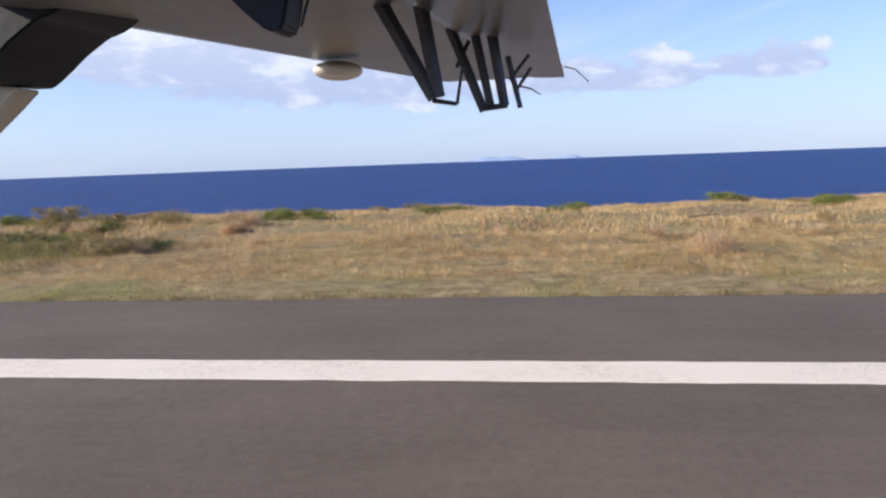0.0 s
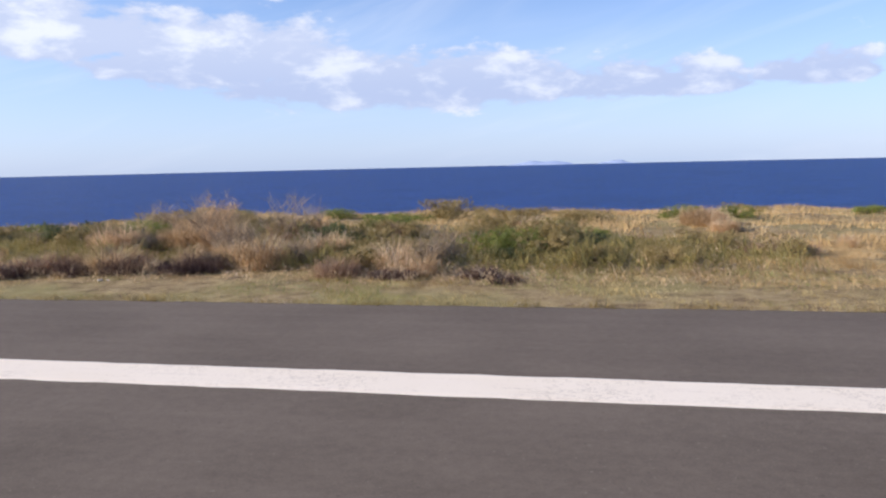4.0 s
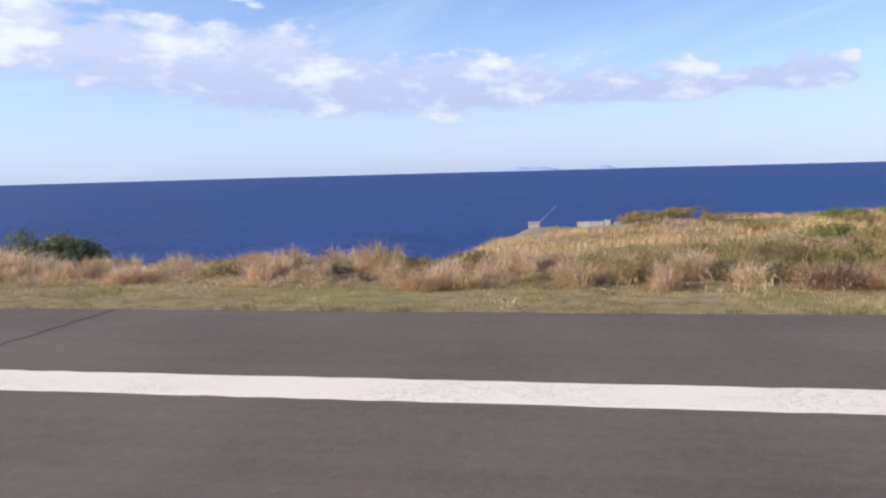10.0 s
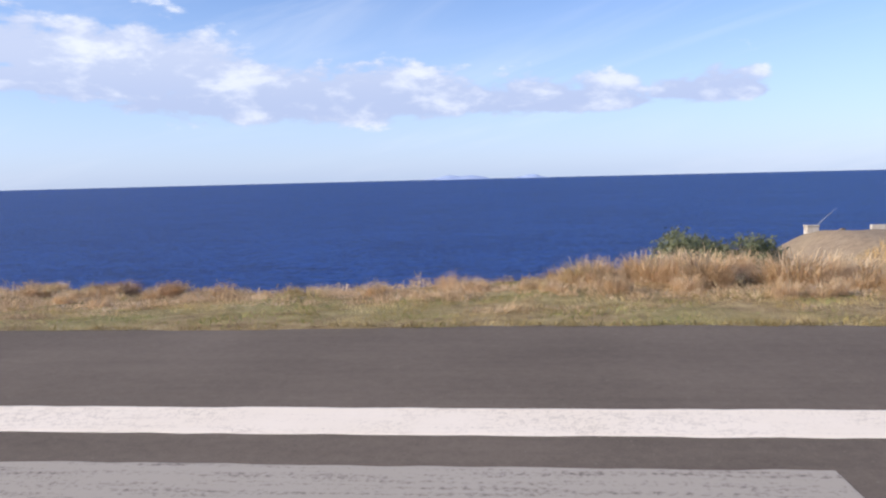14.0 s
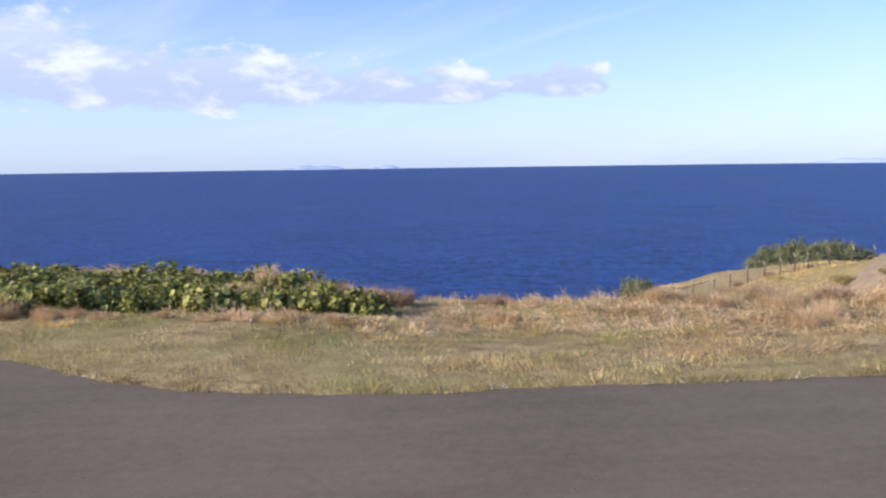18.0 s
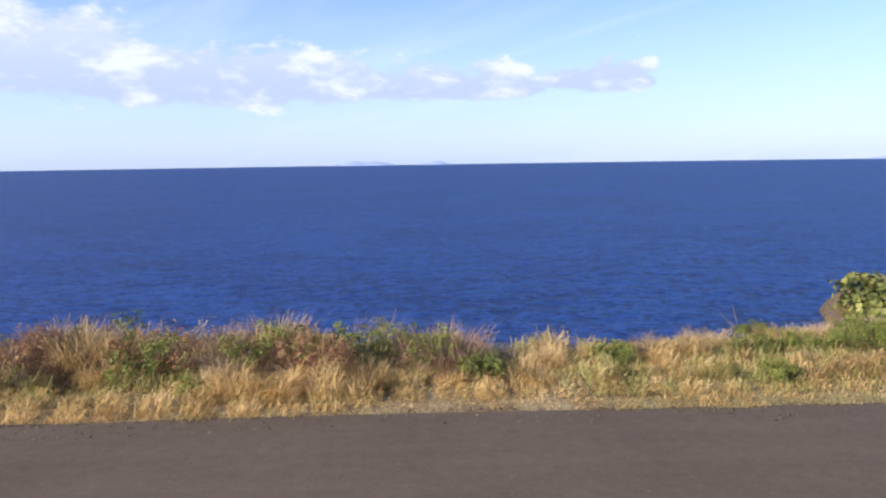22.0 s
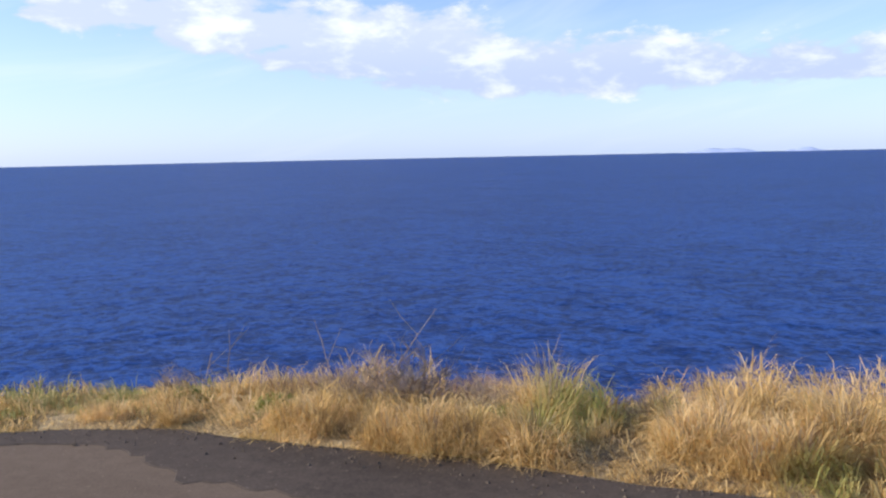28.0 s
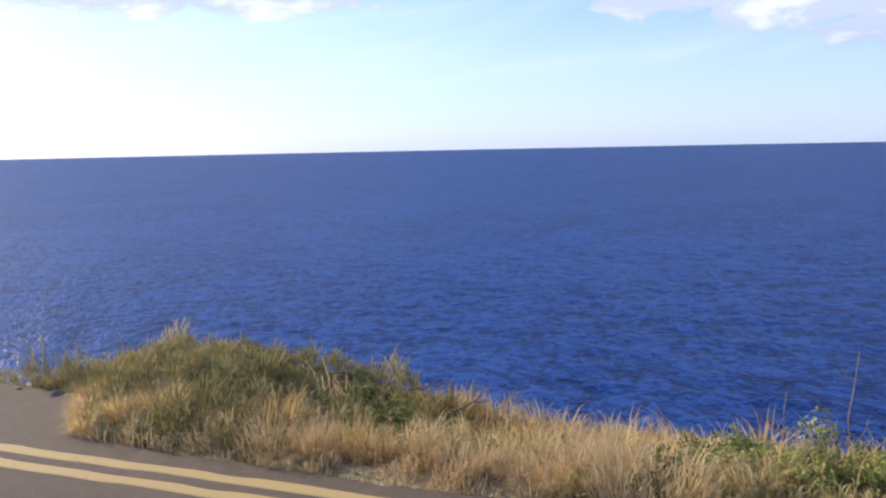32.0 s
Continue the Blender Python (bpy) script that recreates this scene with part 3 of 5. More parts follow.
def build_sea():
    def swell(x, y):
        z = np.zeros_like(x)
        for lam, ang, amp, ph in ((11.0, 78, 0.05, 0), (6.7, 130, 0.045, 1.3), (4.6, 35, 0.035, 2.1), (3.3, 165, 0.03, 0.4)):
            d = x * math.cos(radians(ang)) + y * math.sin(radians(ang))
            z += amp * np.sin(2 * np.pi * (d + 4 * value_noise(x, y, 9, 40)) / lam + ph) * (0.2 + 1.4 * value_noise(x, y, 7, 41))
        fade = np.clip((330 - y) / 220, 0, 1) * np.clip((x + 330) / 90, 0, 1) * np.clip((150 - x) / 90, 0, 1)
        return z * fade - 20.0
    xs, ys = np.arange(-330, 150, 1.15), np.arange(-60, 330, 1.15)
    near = grid_mesh("water", xs, ys, swell, WATER, "structure")
    tagged(near, "deep blue sea with small choppy waves", "sea")
    bm = bmesh.new()
    bmesh.ops.create_circle(bm, cap_ends=True, segments=128, radius=4890, matrix=pose(-65, 0, -20.12))
    far = part("water", bm, WATER)
    tagged(far, "deep blue open sea out to the horizon", "sea", kind="structure")


def island(az, width, height, seed, dist=4600):
    """Faint hilly island on the horizon."""
    n = 60
    u = np.linspace(-1, 1, n)
    prof = (1 - u ** 2) * (0.7 + 0.6 * value_noise(u * 3 + seed, 0 * u, 1.1, seed))
    prof = prof / prof.max() * height
    a = radians(az)
    cx, cy = math.sin(a) * dist - 60, math.cos(a) * dist
    tx, ty = math.cos(a), -math.sin(a)
    half = dist * math.tan(radians(width / 2))
    rows = []
    for d, k in ((-40, 0.0), (-15, 0.7), (0, 1.0), (25, 0.7), (60, 0.0)):
        rows.append(np.stack([cx + tx * u * half + math.sin(a) * d, cy + ty * u * half + math.cos(a) * d, -20.6 + prof * k], 1))
    k = np.arange(n - 1)
    faces = np.concatenate([np.stack([k + r * n, k + 1 + r * n, k + 1 + (r + 1) * n, k + (r + 1) * n], 1) for r in range(4)])
    ob = mesh_object("island", np.concatenate(rows), faces, ISLAND, "structure")
    tagged(ob, "faint hazy blue island on the sea horizon", "island")


build_ground()
build_sea()
island(-4.7, 4.9, 25, 3)
island(0.5, 2.6, 20, 8)
island(31.3, 6.0, 25, 5)


# ---- grass ----
rng = np.random.default_rng(7)


def blade_arrays(x, y, z, h, w, bend, turn, segments=2):
    """Vertices and triangles of tapering blades that arch over."""
    n = len(x)
    face = turn + np.pi / 2 + rng.normal(0, 0.5, n)
    ax, ay = np.cos(face) * w / 2, np.sin(face) * w / 2
    bx, by = np.cos(turn) * bend * h, np.sin(turn) * bend * h
    if segments == 1:
        v = np.stack([np.stack([x - ax, y - ay, z], 1), np.stack([x + ax, y + ay, z], 1), np.stack([x + bx, y + by, z + h], 1)], 1)
        f = np.arange(n)[:, None] * 3 + np.array([[0, 1, 2]])
        return v.reshape(-1, 3), f
    tip = np.sqrt(np.maximum(0.06, 1 - 0.55 * bend ** 2))
    size = np.minimum(1, 1.15 / np.sqrt(tip ** 2 + bend ** 2))
    h, bx, by = h * size, bx * size, by * size
    rows = []
    for k in range(segments):
        u = k / segments
        out, up = 0.44 * u * (1 - u) + u * u, 1.7 * u * (1 - u) + tip * u * u
        half = 1 - 0.55 * u * u
        cx, cy, cz = x + bx * out, y + by * out, z + h * up
        rows += [np.stack([cx - ax * half, cy - ay * half, cz], 1), np.stack([cx + ax * half, cy + ay * half, cz], 1)]
    rows.append(np.stack([x + bx, y + by, z + h * tip], 1))
    v = np.stack(rows, 1)
    tri = []
    for k in range(segments - 1):
        a = 2 * k
        tri += [[a, a + 1, a + 3], [a, a + 3, a + 2]]
    tri.append([2 * segments - 2, 2 * segments - 1, 2 * segments])
    f = (np.arange(n)[:, None, None] * (2 * segments + 1) + np.array([tri])).reshape(-1, 3)
    return v.reshape(-1, 3), f


WIND = ((200, 3.3), (-50, 3.3), (-85, 3.0), (-100, 0.5), (-112, 0.5), (-118, 2.6), (-150, 2.6))  # the way the growth leans, in radians from +x
# how well the growth does along the pad's windy edge
GROWTH = ((200, 1), (-96.5, 1), (-98.0, 0.6), (-102.6, 0.66), (-104.5, 0.95), (-115.0, 0.95), (-116.3, 0.65), (-120.0, 0.6), (-122.2, 1), (-127.4, 1), (-128.5, 0.58), (-131.0, 0.58), (-132.0, 0.95), (-133.5, 0.9), (-135.5, 0.85), (-137.0, 0.75), (-139, 0.9), (-200, 0.9))


def field(name, label, mat, x0, x1, lo, hi, density, height, width, bend=(0.3, 0.8), clump=1.0, patch=1.4, seed=0, segments=2, cut=0.0, fade=3.0, tussock=0.0, leafy=0.0):
    """A stretch of grass; lo and hi are distances past the asphalt's edge, tussock the spacing of its clumps, leafy the length of blades that branch off up the stalks."""
    n = int((x1 - x0) * (hi - lo) * density)
    x = rng.uniform(x0, x1, n)
    y = along(EDGE, x) + lo + (hi - lo) * rng.uniform(0, 1, n)
    lump = value_noise(x, y, patch, seed) * 0.6 + value_noise(x, y, patch * 0.35, seed + 1) * 0.4
    ends = np.clip(np.minimum(x - x0, x1 - x) / fade + 0.03, 0, 1) * np.clip((y - along(EDGE, x) - lo + 0.1) / max(0.05, min(0.8, lo * 0.3)), 0, 1)
    keep = (rng.uniform(0, 1, n) < np.clip((lump - cut) * 2.2, 0.05, 1) * ends) & (y > edge_of(x) - 0.06)
    x, y, lump = x[keep], y[keep], lump[keep]
    n = len(x)
    h = rng.uniform(*height, n) * (1 - clump + clump * (0.18 + 2.4 * lump ** 1.8))
    turn = rng.normal(0, 0.75, n) + 4.2 + 5.5 * (value_noise(x, y, patch * 0.6, seed + 5) - 0.5)
    if tussock:
        # blades gather into tussocks that spread outwards and lean with the wind
        i, j = np.floor(x / tussock + 0.5 * hashed(np.floor(y / tussock), 0, seed)), np.floor(y / tussock)
        cx = (i + 0.2 + 0.6 * hashed(i, j, seed + 11) - 0.5 * hashed(j, 0, seed)) * tussock
        cy = (j + 0.2 + 0.6 * hashed(i, j, seed + 12)) * tussock
        dx, dy = x - cx, y - cy
        r = np.hypot(dx, dy) / tussock
        x, y = cx + dx * 0.78, np.maximum(cy + dy * 0.78, edge_of(cx + dx * 0.78) - 0.05)
        h = np.minimum(h, 0.55) * (0.6 + 0.7 * hashed(i, j, seed + 13)) * along(GROWTH, x) * np.clip(1.2 - 0.5 * r, 0.5, 1.2)
        lean = along(WIND, x) + 2.6 * (hashed(i, j, seed + 14) - 0.5) + rng.normal(0, 0.8, n)
        spread = np.arctan2(dy, dx)
        turn = np.arctan2(np.sin(lean) + 1.3 * r * np.sin(spread), np.cos(lean) + 1.3 * r * np.cos(spread))
    z = ground_z(x, y) - 0.02
    z = np.where(y < along(EDGE, x) + 0.1, -0.02, z)
    if leafy:
        up = rng.uniform(0, 1, n) ** 1.2 * np.clip((y - edge_of(x)) / 0.25, 0, 1)
        z, h, turn = z + 0.62 * h * up, np.maximum(0.07, h * leafy), turn + rng.normal(0, 0.7, n)
    v, f = blade_arrays(x, y, z, h, rng.uniform(*width, n), rng.uniform(*bend, n), turn, segments)
    ob = mesh_object(name, v, f, mat, "stuff", False)
    return tagged(ob, label, "grass")


def far_field(name, label, mat, x0, x1, y0, y1, density, height, width, seed):
    n = int((x1 - x0) * (y1 - y0) * density)
    x, y = rng.uniform(x0, x1, n), rng.uniform(y0, y1, n)
    lump = value_noise(x, y, 2.6, seed) * 0.6 + value_noise(x, y, 0.9, seed + 1) * 0.4
    keep = (rng.uniform(0, 1, n) < np.clip((lump - 0.2) * 2.5, 0.02, 1)) & (ground_z(x, y) > -9) & ~((x < -41.5 + 4 * lump) & (y > 32 + 5 * lump) & (y < 52))
    x, y, lump = x[keep], y[keep], lump[keep]
    n = len(x)
    v, f = blade_arrays(x, y, ground_z(x, y) - 0.03, rng.uniform(*height, n) * (0.4 + 1.2 * lump), rng.uniform(*width, n),
                        rng.uniform(0.2, 0.9, n), rng.uniform(0, 6.3, n), 1)
    return tagged(mesh_object(name, v, f, mat, "stuff", False), label, "grass")


# mown verge along the runway
field("verge_grass", "short mown yellow-green grass beside the asphalt", TURF, -99.5, 48.0, -0.05, 3.78, 480, (0.03, 0.09), (0.008, 0.015), (0.3, 1.3), 0.8, 1.0, 50, 1)
field("verge_grass", "short trampled grass strip at the pad", TURF, -96.7, -77.4, 2.36, 8.85, 520, (0.03, 0.08), (0.008, 0.015), (0.6, 1.6), 0.9, 0.9, 52, 1)
field("edge_grass", "ragged low green-brown grass creeping over the asphalt edge", OLIVE, -95.0, 48.0, -0.10, 0.16, 750, (0.04, 0.13), (0.008, 0.015), (0.4, 1.4), 1.0, 0.4, 51, 1, 0.2)
field("edge_straw", "pale bleached straw litter along the asphalt edge", PALE, -99.0, 48.0, -0.06, 0.12, 520, (0.02, 0.05), (0.012, 0.025), (1.0, 2.4), 1.0, 0.5, 47, 1, 0.35)
field("hay_swath", "pale mown hay lying in a strip on the verge", STRAW, -89.0, -52.0, 1.15, 1.95, 420, (0.04, 0.12), (0.008, 0.016), (0.9, 2.2), 1.0, 0.9, 49, 1, 0.28)
field("verge_grass", "sparse low grass on the outer verge", TURF, -149.0, -139.9, 0.0, 0.6, 900, (0.04, 0.12), (0.006, 0.012), (0.4, 1.3), 0.9, 0.6, 48, 1, 0.1, 0.6)
# tall dry grass behind the verge
field("dry_grass", "tall golden dry grass in a wide meadow", MEADOW, -15.9, 48.0, 1.9, 14.16, 520, (0.065, 0.165), (0.008, 0.016), (0.4, 1.6), 0.5, 1.8, 54, 1, tussock=0.5)
field("dry_grass", "tall dry grass between coastal shrubs", STRAW, -49.0, -12.9, 1.70, 12.98, 130, (0.14, 0.42), (0.010, 0.020), (0.8, 2.6), 0.9, 1.6, 56, tussock=0.8, leafy=0.5)
field("olive_grass", "tall olive-brown grass over the scrub belt", SAGE, -47.0, -13.0, 3.2, 10.8, 560, (0.25, 0.60), (0.009, 0.018), (0.5, 1.9), 0.7, 1.5, 57, tussock=0.7, leafy=0.5)
field("dry_grass", "tufted golden dry grass along the cliff edge", STRAW, -66.0, -44.9, 2.3, 8.97, 560, (0.12, 0.36), (0.009, 0.018), (0.8, 2.6), 1.0, 1.3, 58, 2, 0.10, tussock=0.8, leafy=0.5)
field("dry_grass", "low matted dry grass along the cliff edge", STRAW, -83.3, -62.9, 2.4, 8.97, 520, (0.08, 0.26), (0.009, 0.018), (0.8, 2.6), 1.0, 1.1, 59, 2, 0.08, tussock=0.7, leafy=0.55)
field("dry_grass", "golden dry grass by the turning pad", STRAW, -97.7, -77.4, 3.78, 10.03, 520, (0.06, 0.20), (0.009, 0.018), (0.8, 2.6), 0.9, 1.2, 60, 2, 0.06, tussock=0.7, leafy=0.55)
far_field("meadow_grass", "golden meadow grass on the bluff", MEADOW, -16.3, 60.0, 18.5, 49.2, 60, (0.10, 0.26), (0.02, 0.05), 62)
far_field("meadow_grass", "brownish grass on the headland", MEADOW, -62.5, -16.3, 17.4, 53.1, 60, (0.12, 0.36), (0.02, 0.05), 64)
far_field("meadow_grass", "golden grass on the slope below the bluff", GOLD, -73.7, -41.4, 47.3, 69.2, 34, (0.10, 0.26), (0.03, 0.07), 66)
far_field("meadow_grass", "golden grass on the low headland", GOLD, -48.0, -10.0, 69.2, 108.0, 12, (0.15, 0.35), (0.06, 0.13), 68)
# dense fringe round the turning pad, close to the camera
field("matted_grass", "low matted dry grass under the taller growth", GOLD, -136.0, -93.0, -0.06, 2.6, 900, (0.03, 0.075), (0.006, 0.012), (0.8, 2.0), 0.4, 0.9, 84, 1)
field("fringe_grass", "dense wind-bent yellow grass at the pad edge", GOLD, -111.0, -93.2, -0.05, 2.70, 1900, (0.12, 0.34), (0.005, 0.011), (0.8, 2.6), 0.8, 0.9, 70, 2, 0.08, tussock=0.42, leafy=0.5)
field("fringe_grass", "dense wind-bent golden grass at the cliff edge", GOLD, -123.8, -108.4, -0.06, 2.60, 2000, (0.12, 0.34), (0.005, 0.011), (0.8, 2.6), 0.8, 0.8, 72, 2, 0.08, tussock=0.42, leafy=0.5)
field("fringe_grass", "dense tall golden grass at the cliff edge", GOLD, -134.8, -119.2, -0.06, 3.5, 1900, (0.14, 0.48), (0.005, 0.011), (0.7, 2.6), 0.8, 0.8, 74, 2, 0.08, tussock=0.45, leafy=0.5)
field("fringe_grass", "dense upright straw-coloured grass beside yellow lines", MEADOW, -139.0, -131.7, -0.05, 1.5, 2300, (0.12, 0.42), (0.004, 0.009), (0.3, 1.5), 0.7, 0.8, 76, 2, 0.1, 0.8, tussock=0.36, leafy=0.6)
field("green_fringe", "low green and olive growth on a cliff-edge mound", SAGE, -141.5, -137.4, 0.05, 3.4, 2200, (0.12, 0.32), (0.007, 0.014), (0.4, 1.6), 0.8, 0.7, 78, 2, 0.05, 1.0, tussock=0.3, leafy=0.45)
field("brow_grass", "straw-coloured grass on the brow beside bleached driftwood", GOLD, -139.4, -134.6, 1.4, 4.0, 1100, (0.10, 0.34), (0.006, 0.012), (0.3, 1.4), 0.8, 0.8, 83, 3, 0.08, 0.8, tussock=0.28)
field("green_fringe", "yellow-green weedy growth among dry grass", LUSH, -135.8, -127.8, 0.2, 3.3, 1500, (0.12, 0.36), (0.007, 0.014), (0.3, 1.4), 0.9, 0.6, 79, 2, 0.1, 0.8, tussock=0.3, leafy=0.45)
field("green_fringe", "olive-green grass among golden grass", LUSH, -121.0, -98.0, 0.3, 2.3, 1300, (0.10, 0.34), (0.007, 0.014), (0.5, 2.0), 1.0, 0.8, 80, 2, 0.2, tussock=0.36, leafy=0.45)


# ---- shrubs ----
def tube(bm, pts, r0, r1, sides=5):
    """A tapering tube along points."""
    rings = []
    for k, p in enumerate(pts):
        p = Vector(p)
        d = (Vector(pts[min(k + 1, len(pts) - 1)]) - Vector(pts[max(k - 1, 0)])).normalized()
        a = d.cross(Vector((0.3, 0.9, 0.2))).normalized()
        b = d.cross(a)
        r = r0 + (r1 - r0) * k / (len(pts) - 1)
        rings.append([bm.verts.new(p + a * (r * math.cos(2 * math.pi * s / sides)) + b * (r * math.sin(2 * math.pi * s / sides))) for s in range(sides)])
    for q, s in zip(rings, rings[1:]):
        for k in range(sides):
            bm.faces.new((q[k], q[(k + 1) % sides], s[(k + 1) % sides], s[k]))
    bm.faces.new(rings[0][::-1])
    bm.faces.new(rings[-1])


def stem_paths(rnd, count, width, height, crooked=0.12):
    out = []
    for _ in range(count):
        a, r = rnd.uniform(0, 6.28), rnd.uniform(0.25, 0.95)
        tip = Vector((math.cos(a) * r * width / 2, math.sin(a) * r * width / 2, height * rnd.uniform(0.6, 1.0) * (1.05 - 0.45 * r)))
        pts = []
        for k in range(5):
            u = k / 4
            pts.append(Vector((tip.x * u ** 1.3, tip.y * u ** 1.3, tip.z * u)) + Vector((rnd.uniform(-1, 1), rnd.uniform(-1, 1), 0)) * crooked * height * 0.5 * (u > 0))
        out.append(pts)
    return out


def root_crown(bm):
    """Joins the feet of all stems."""
    bmesh.ops.pointmerge(bm, verts=[v for v in bm.verts if v.co.length < 0.024], merge_co=(0, 0, -0.02))


def leaf_cloud(width, height, count, size, seed, ragged=0.35, lift=0.1):
    """Small two-sided leaves in sprigs over a lumpy crown: points, normals and sizes."""
    r = np.random.default_rng(seed)
    lobes = r.uniform(-1, 1, (15, 3)) * np.array([0.66, 0.66, 0.30]) + np.array([0, 0, 0.48])
    rad = r.uniform(0.17, 0.40, 15)
    sprigs = max(20, count // 13)
    k = r.integers(0, 15, sprigs)
    d = r.normal(size=(sprigs, 3)) + np.array([0, 0, 0.25])
    d /= np.linalg.norm(d, axis=1)[:, None]
    p = lobes[k] + d * (rad[k] * (0.72 + (0.28 + 0.5 * ragged) * r.uniform(0, 1, sprigs) ** 2))[:, None]
    p[:, 2] = np.abs(p[:, 2] - lift) + lift * 0.4
    p = p * np.array([width * 0.62, width * 0.62, height * 0.95])
    pick = r.integers(0, sprigs, count)
    reach = r.uniform(-1.2, 2.6, count)[:, None] * size
    p = p[pick] + d[pick] * reach + r.normal(size=(count, 3)) * size * 1.15
    p[:, 2] = np.maximum(p[:, 2], 0.01)
    nrm = d[pick] + r.normal(size=(count, 3)) * 0.6 + np.array([0, 0, 0.35])
    nrm /= np.linalg.norm(nrm, axis=1)[:, None]
    return p, nrm, r.uniform(0.6, 1.3, count) * size, r


def leaf_mesh(name, width, height, count, size, mat, seed, long=1.9, ragged=0.35):
    p, nrm, s, r = leaf_cloud(width, height, count, size, seed, ragged)
    t = np.cross(nrm, r.normal(size=(count, 3)))
    t /= np.linalg.norm(t, axis=1)[:, None]
    b = np.cross(nrm, t)
    t, b = t * (s * long / 2)[:, None], b * (s / 2)[:, None]
    fold = nrm * (s * 0.18)[:, None]
    v = np.stack([p - t, p + b + fold, p + t, p - b + fold], 1).reshape(-1, 3)
    f = (np.arange(count)[:, None, None] * 4 + np.array([[[0, 1, 2], [0, 2, 3]]])).reshape(-1, 3)
    return mesh_from(name, v, f, mat, False)


def shrub(width, height, count, size, leaf_mat, seed, long=1.9, stems=14, ragged=0.35, kind="shrub"):
    """A shrub: woody stems and a loose crown of leaves."""
    rnd = random.Random(seed)
    ob = new(kind)
    bm = bmesh.new()
    for pts in stem_paths(rnd, stems, width, height):
        tube(bm, pts, 0.018, 0.004, 4)
    root_crown(bm)
    part("woody_stem", bm, BARK, ob)
    fol = new("foliage", leaf_mesh("foliage", width, height, count, size, leaf_mat, seed, long, ragged))
    fol.parent = ob
    return ob


def dead_shrub(width, height, seed, count=46, mat=TWIG):
    """A leafless shrub: main branches and a thicket of fine twigs."""
    rnd = random.Random(seed)
    ob = new("dead_shrub")
    bm = bmesh.new()
    fine = bmesh.new()
    for pts in stem_paths(rnd, count, width, height, 0.2):
        tube(bm, pts, 0.009, 0.003, 3)
        for _ in range(9):
            k = rnd.randint(1, 4)
            p = pts[k]
            d = Vector((rnd.uniform(-1, 1), rnd.uniform(-1, 1), rnd.uniform(0.1, 1.2))) * height * 0.22
            tube(fine, [p, p + d * 0.5 + Vector((rnd.uniform(-1, 1), rnd.uniform(-1, 1), 0)) * 0.03, p + d], 0.004, 0.0015, 3)
    part("branch_frame", bm, mat, ob)
    part("brushwood", fine, mat, ob)
    return ob


def tuft(height, spread, count, mat, seed, width=0.008, name="grass_tuft"):
    """A big arching grass tuft with seed stalks."""
    r = np.random.default_rng(seed)
    ob = new(name)
    rad = spread * 0.45 * np.sqrt(r.uniform(0, 1, count))
    a = r.uniform(0, 6.283, count)
    x, y = rad * np.cos(a), rad * np.sin(a)
    turn = a + r.normal(0, 0.8, count)
    v, f = blade_arrays(x, y, -0.03 + 0.5 * height * r.uniform(0, 1, count) ** 1.3, r.uniform(0.3, 0.75, count) * height, r.uniform(0.6, 1.4, count) * width,
                        r.uniform(0.4, 2.2, count), turn, 3)
    new("foliage", mesh_from("foliage", v, f, mat, False)).parent = ob
    m = max(10, count // 22)
    a = r.uniform(0, 6.283, m)
    v, f = blade_arrays(0.12 * spread * np.cos(a), 0.12 * spread * np.sin(a), np.zeros(m), r.uniform(0.7, 1.1, m) * height,
                        np.full(m, width * 0.8), r.uniform(0.1, 0.4, m), a)
    new("seed_head", mesh_from("seed_head", v, f, TWIG, False)).parent = ob
    return ob


def round_leaf(rnd, r):
    """A thick, slightly cupped round leaf on a short stalk."""
    bm = bmesh.new()
    n = 9
    c = bm.verts.new((0, 0, 0))
    rim = []
    for k in range(n):
        a = 2 * math.pi * k / n
        q = r * (1 + rnd.uniform(-0.07, 0.07)) * (0.86 if k == 0 else 1)
        rim.append(bm.verts.new((math.cos(a) * q, math.sin(a) * q, r * (0.16 + 0.12 * math.cos(2 * a) + rnd.uniform(-0.05, 0.05)))))
    for k in range(n):
        bm.faces.new((c, rim[k], rim[(k + 1) % n]))
    me = bpy.data.meshes.new("leaf")
    bm.to_mesh(me)
    bm.free()
    me.materials.append(GRAPE)
    return me


LEAF_RND = random.Random(5)
ROUND_LEAVES = [round_leaf(LEAF_RND, r) for r in (0.040, 0.050, 0.060, 0.070)]


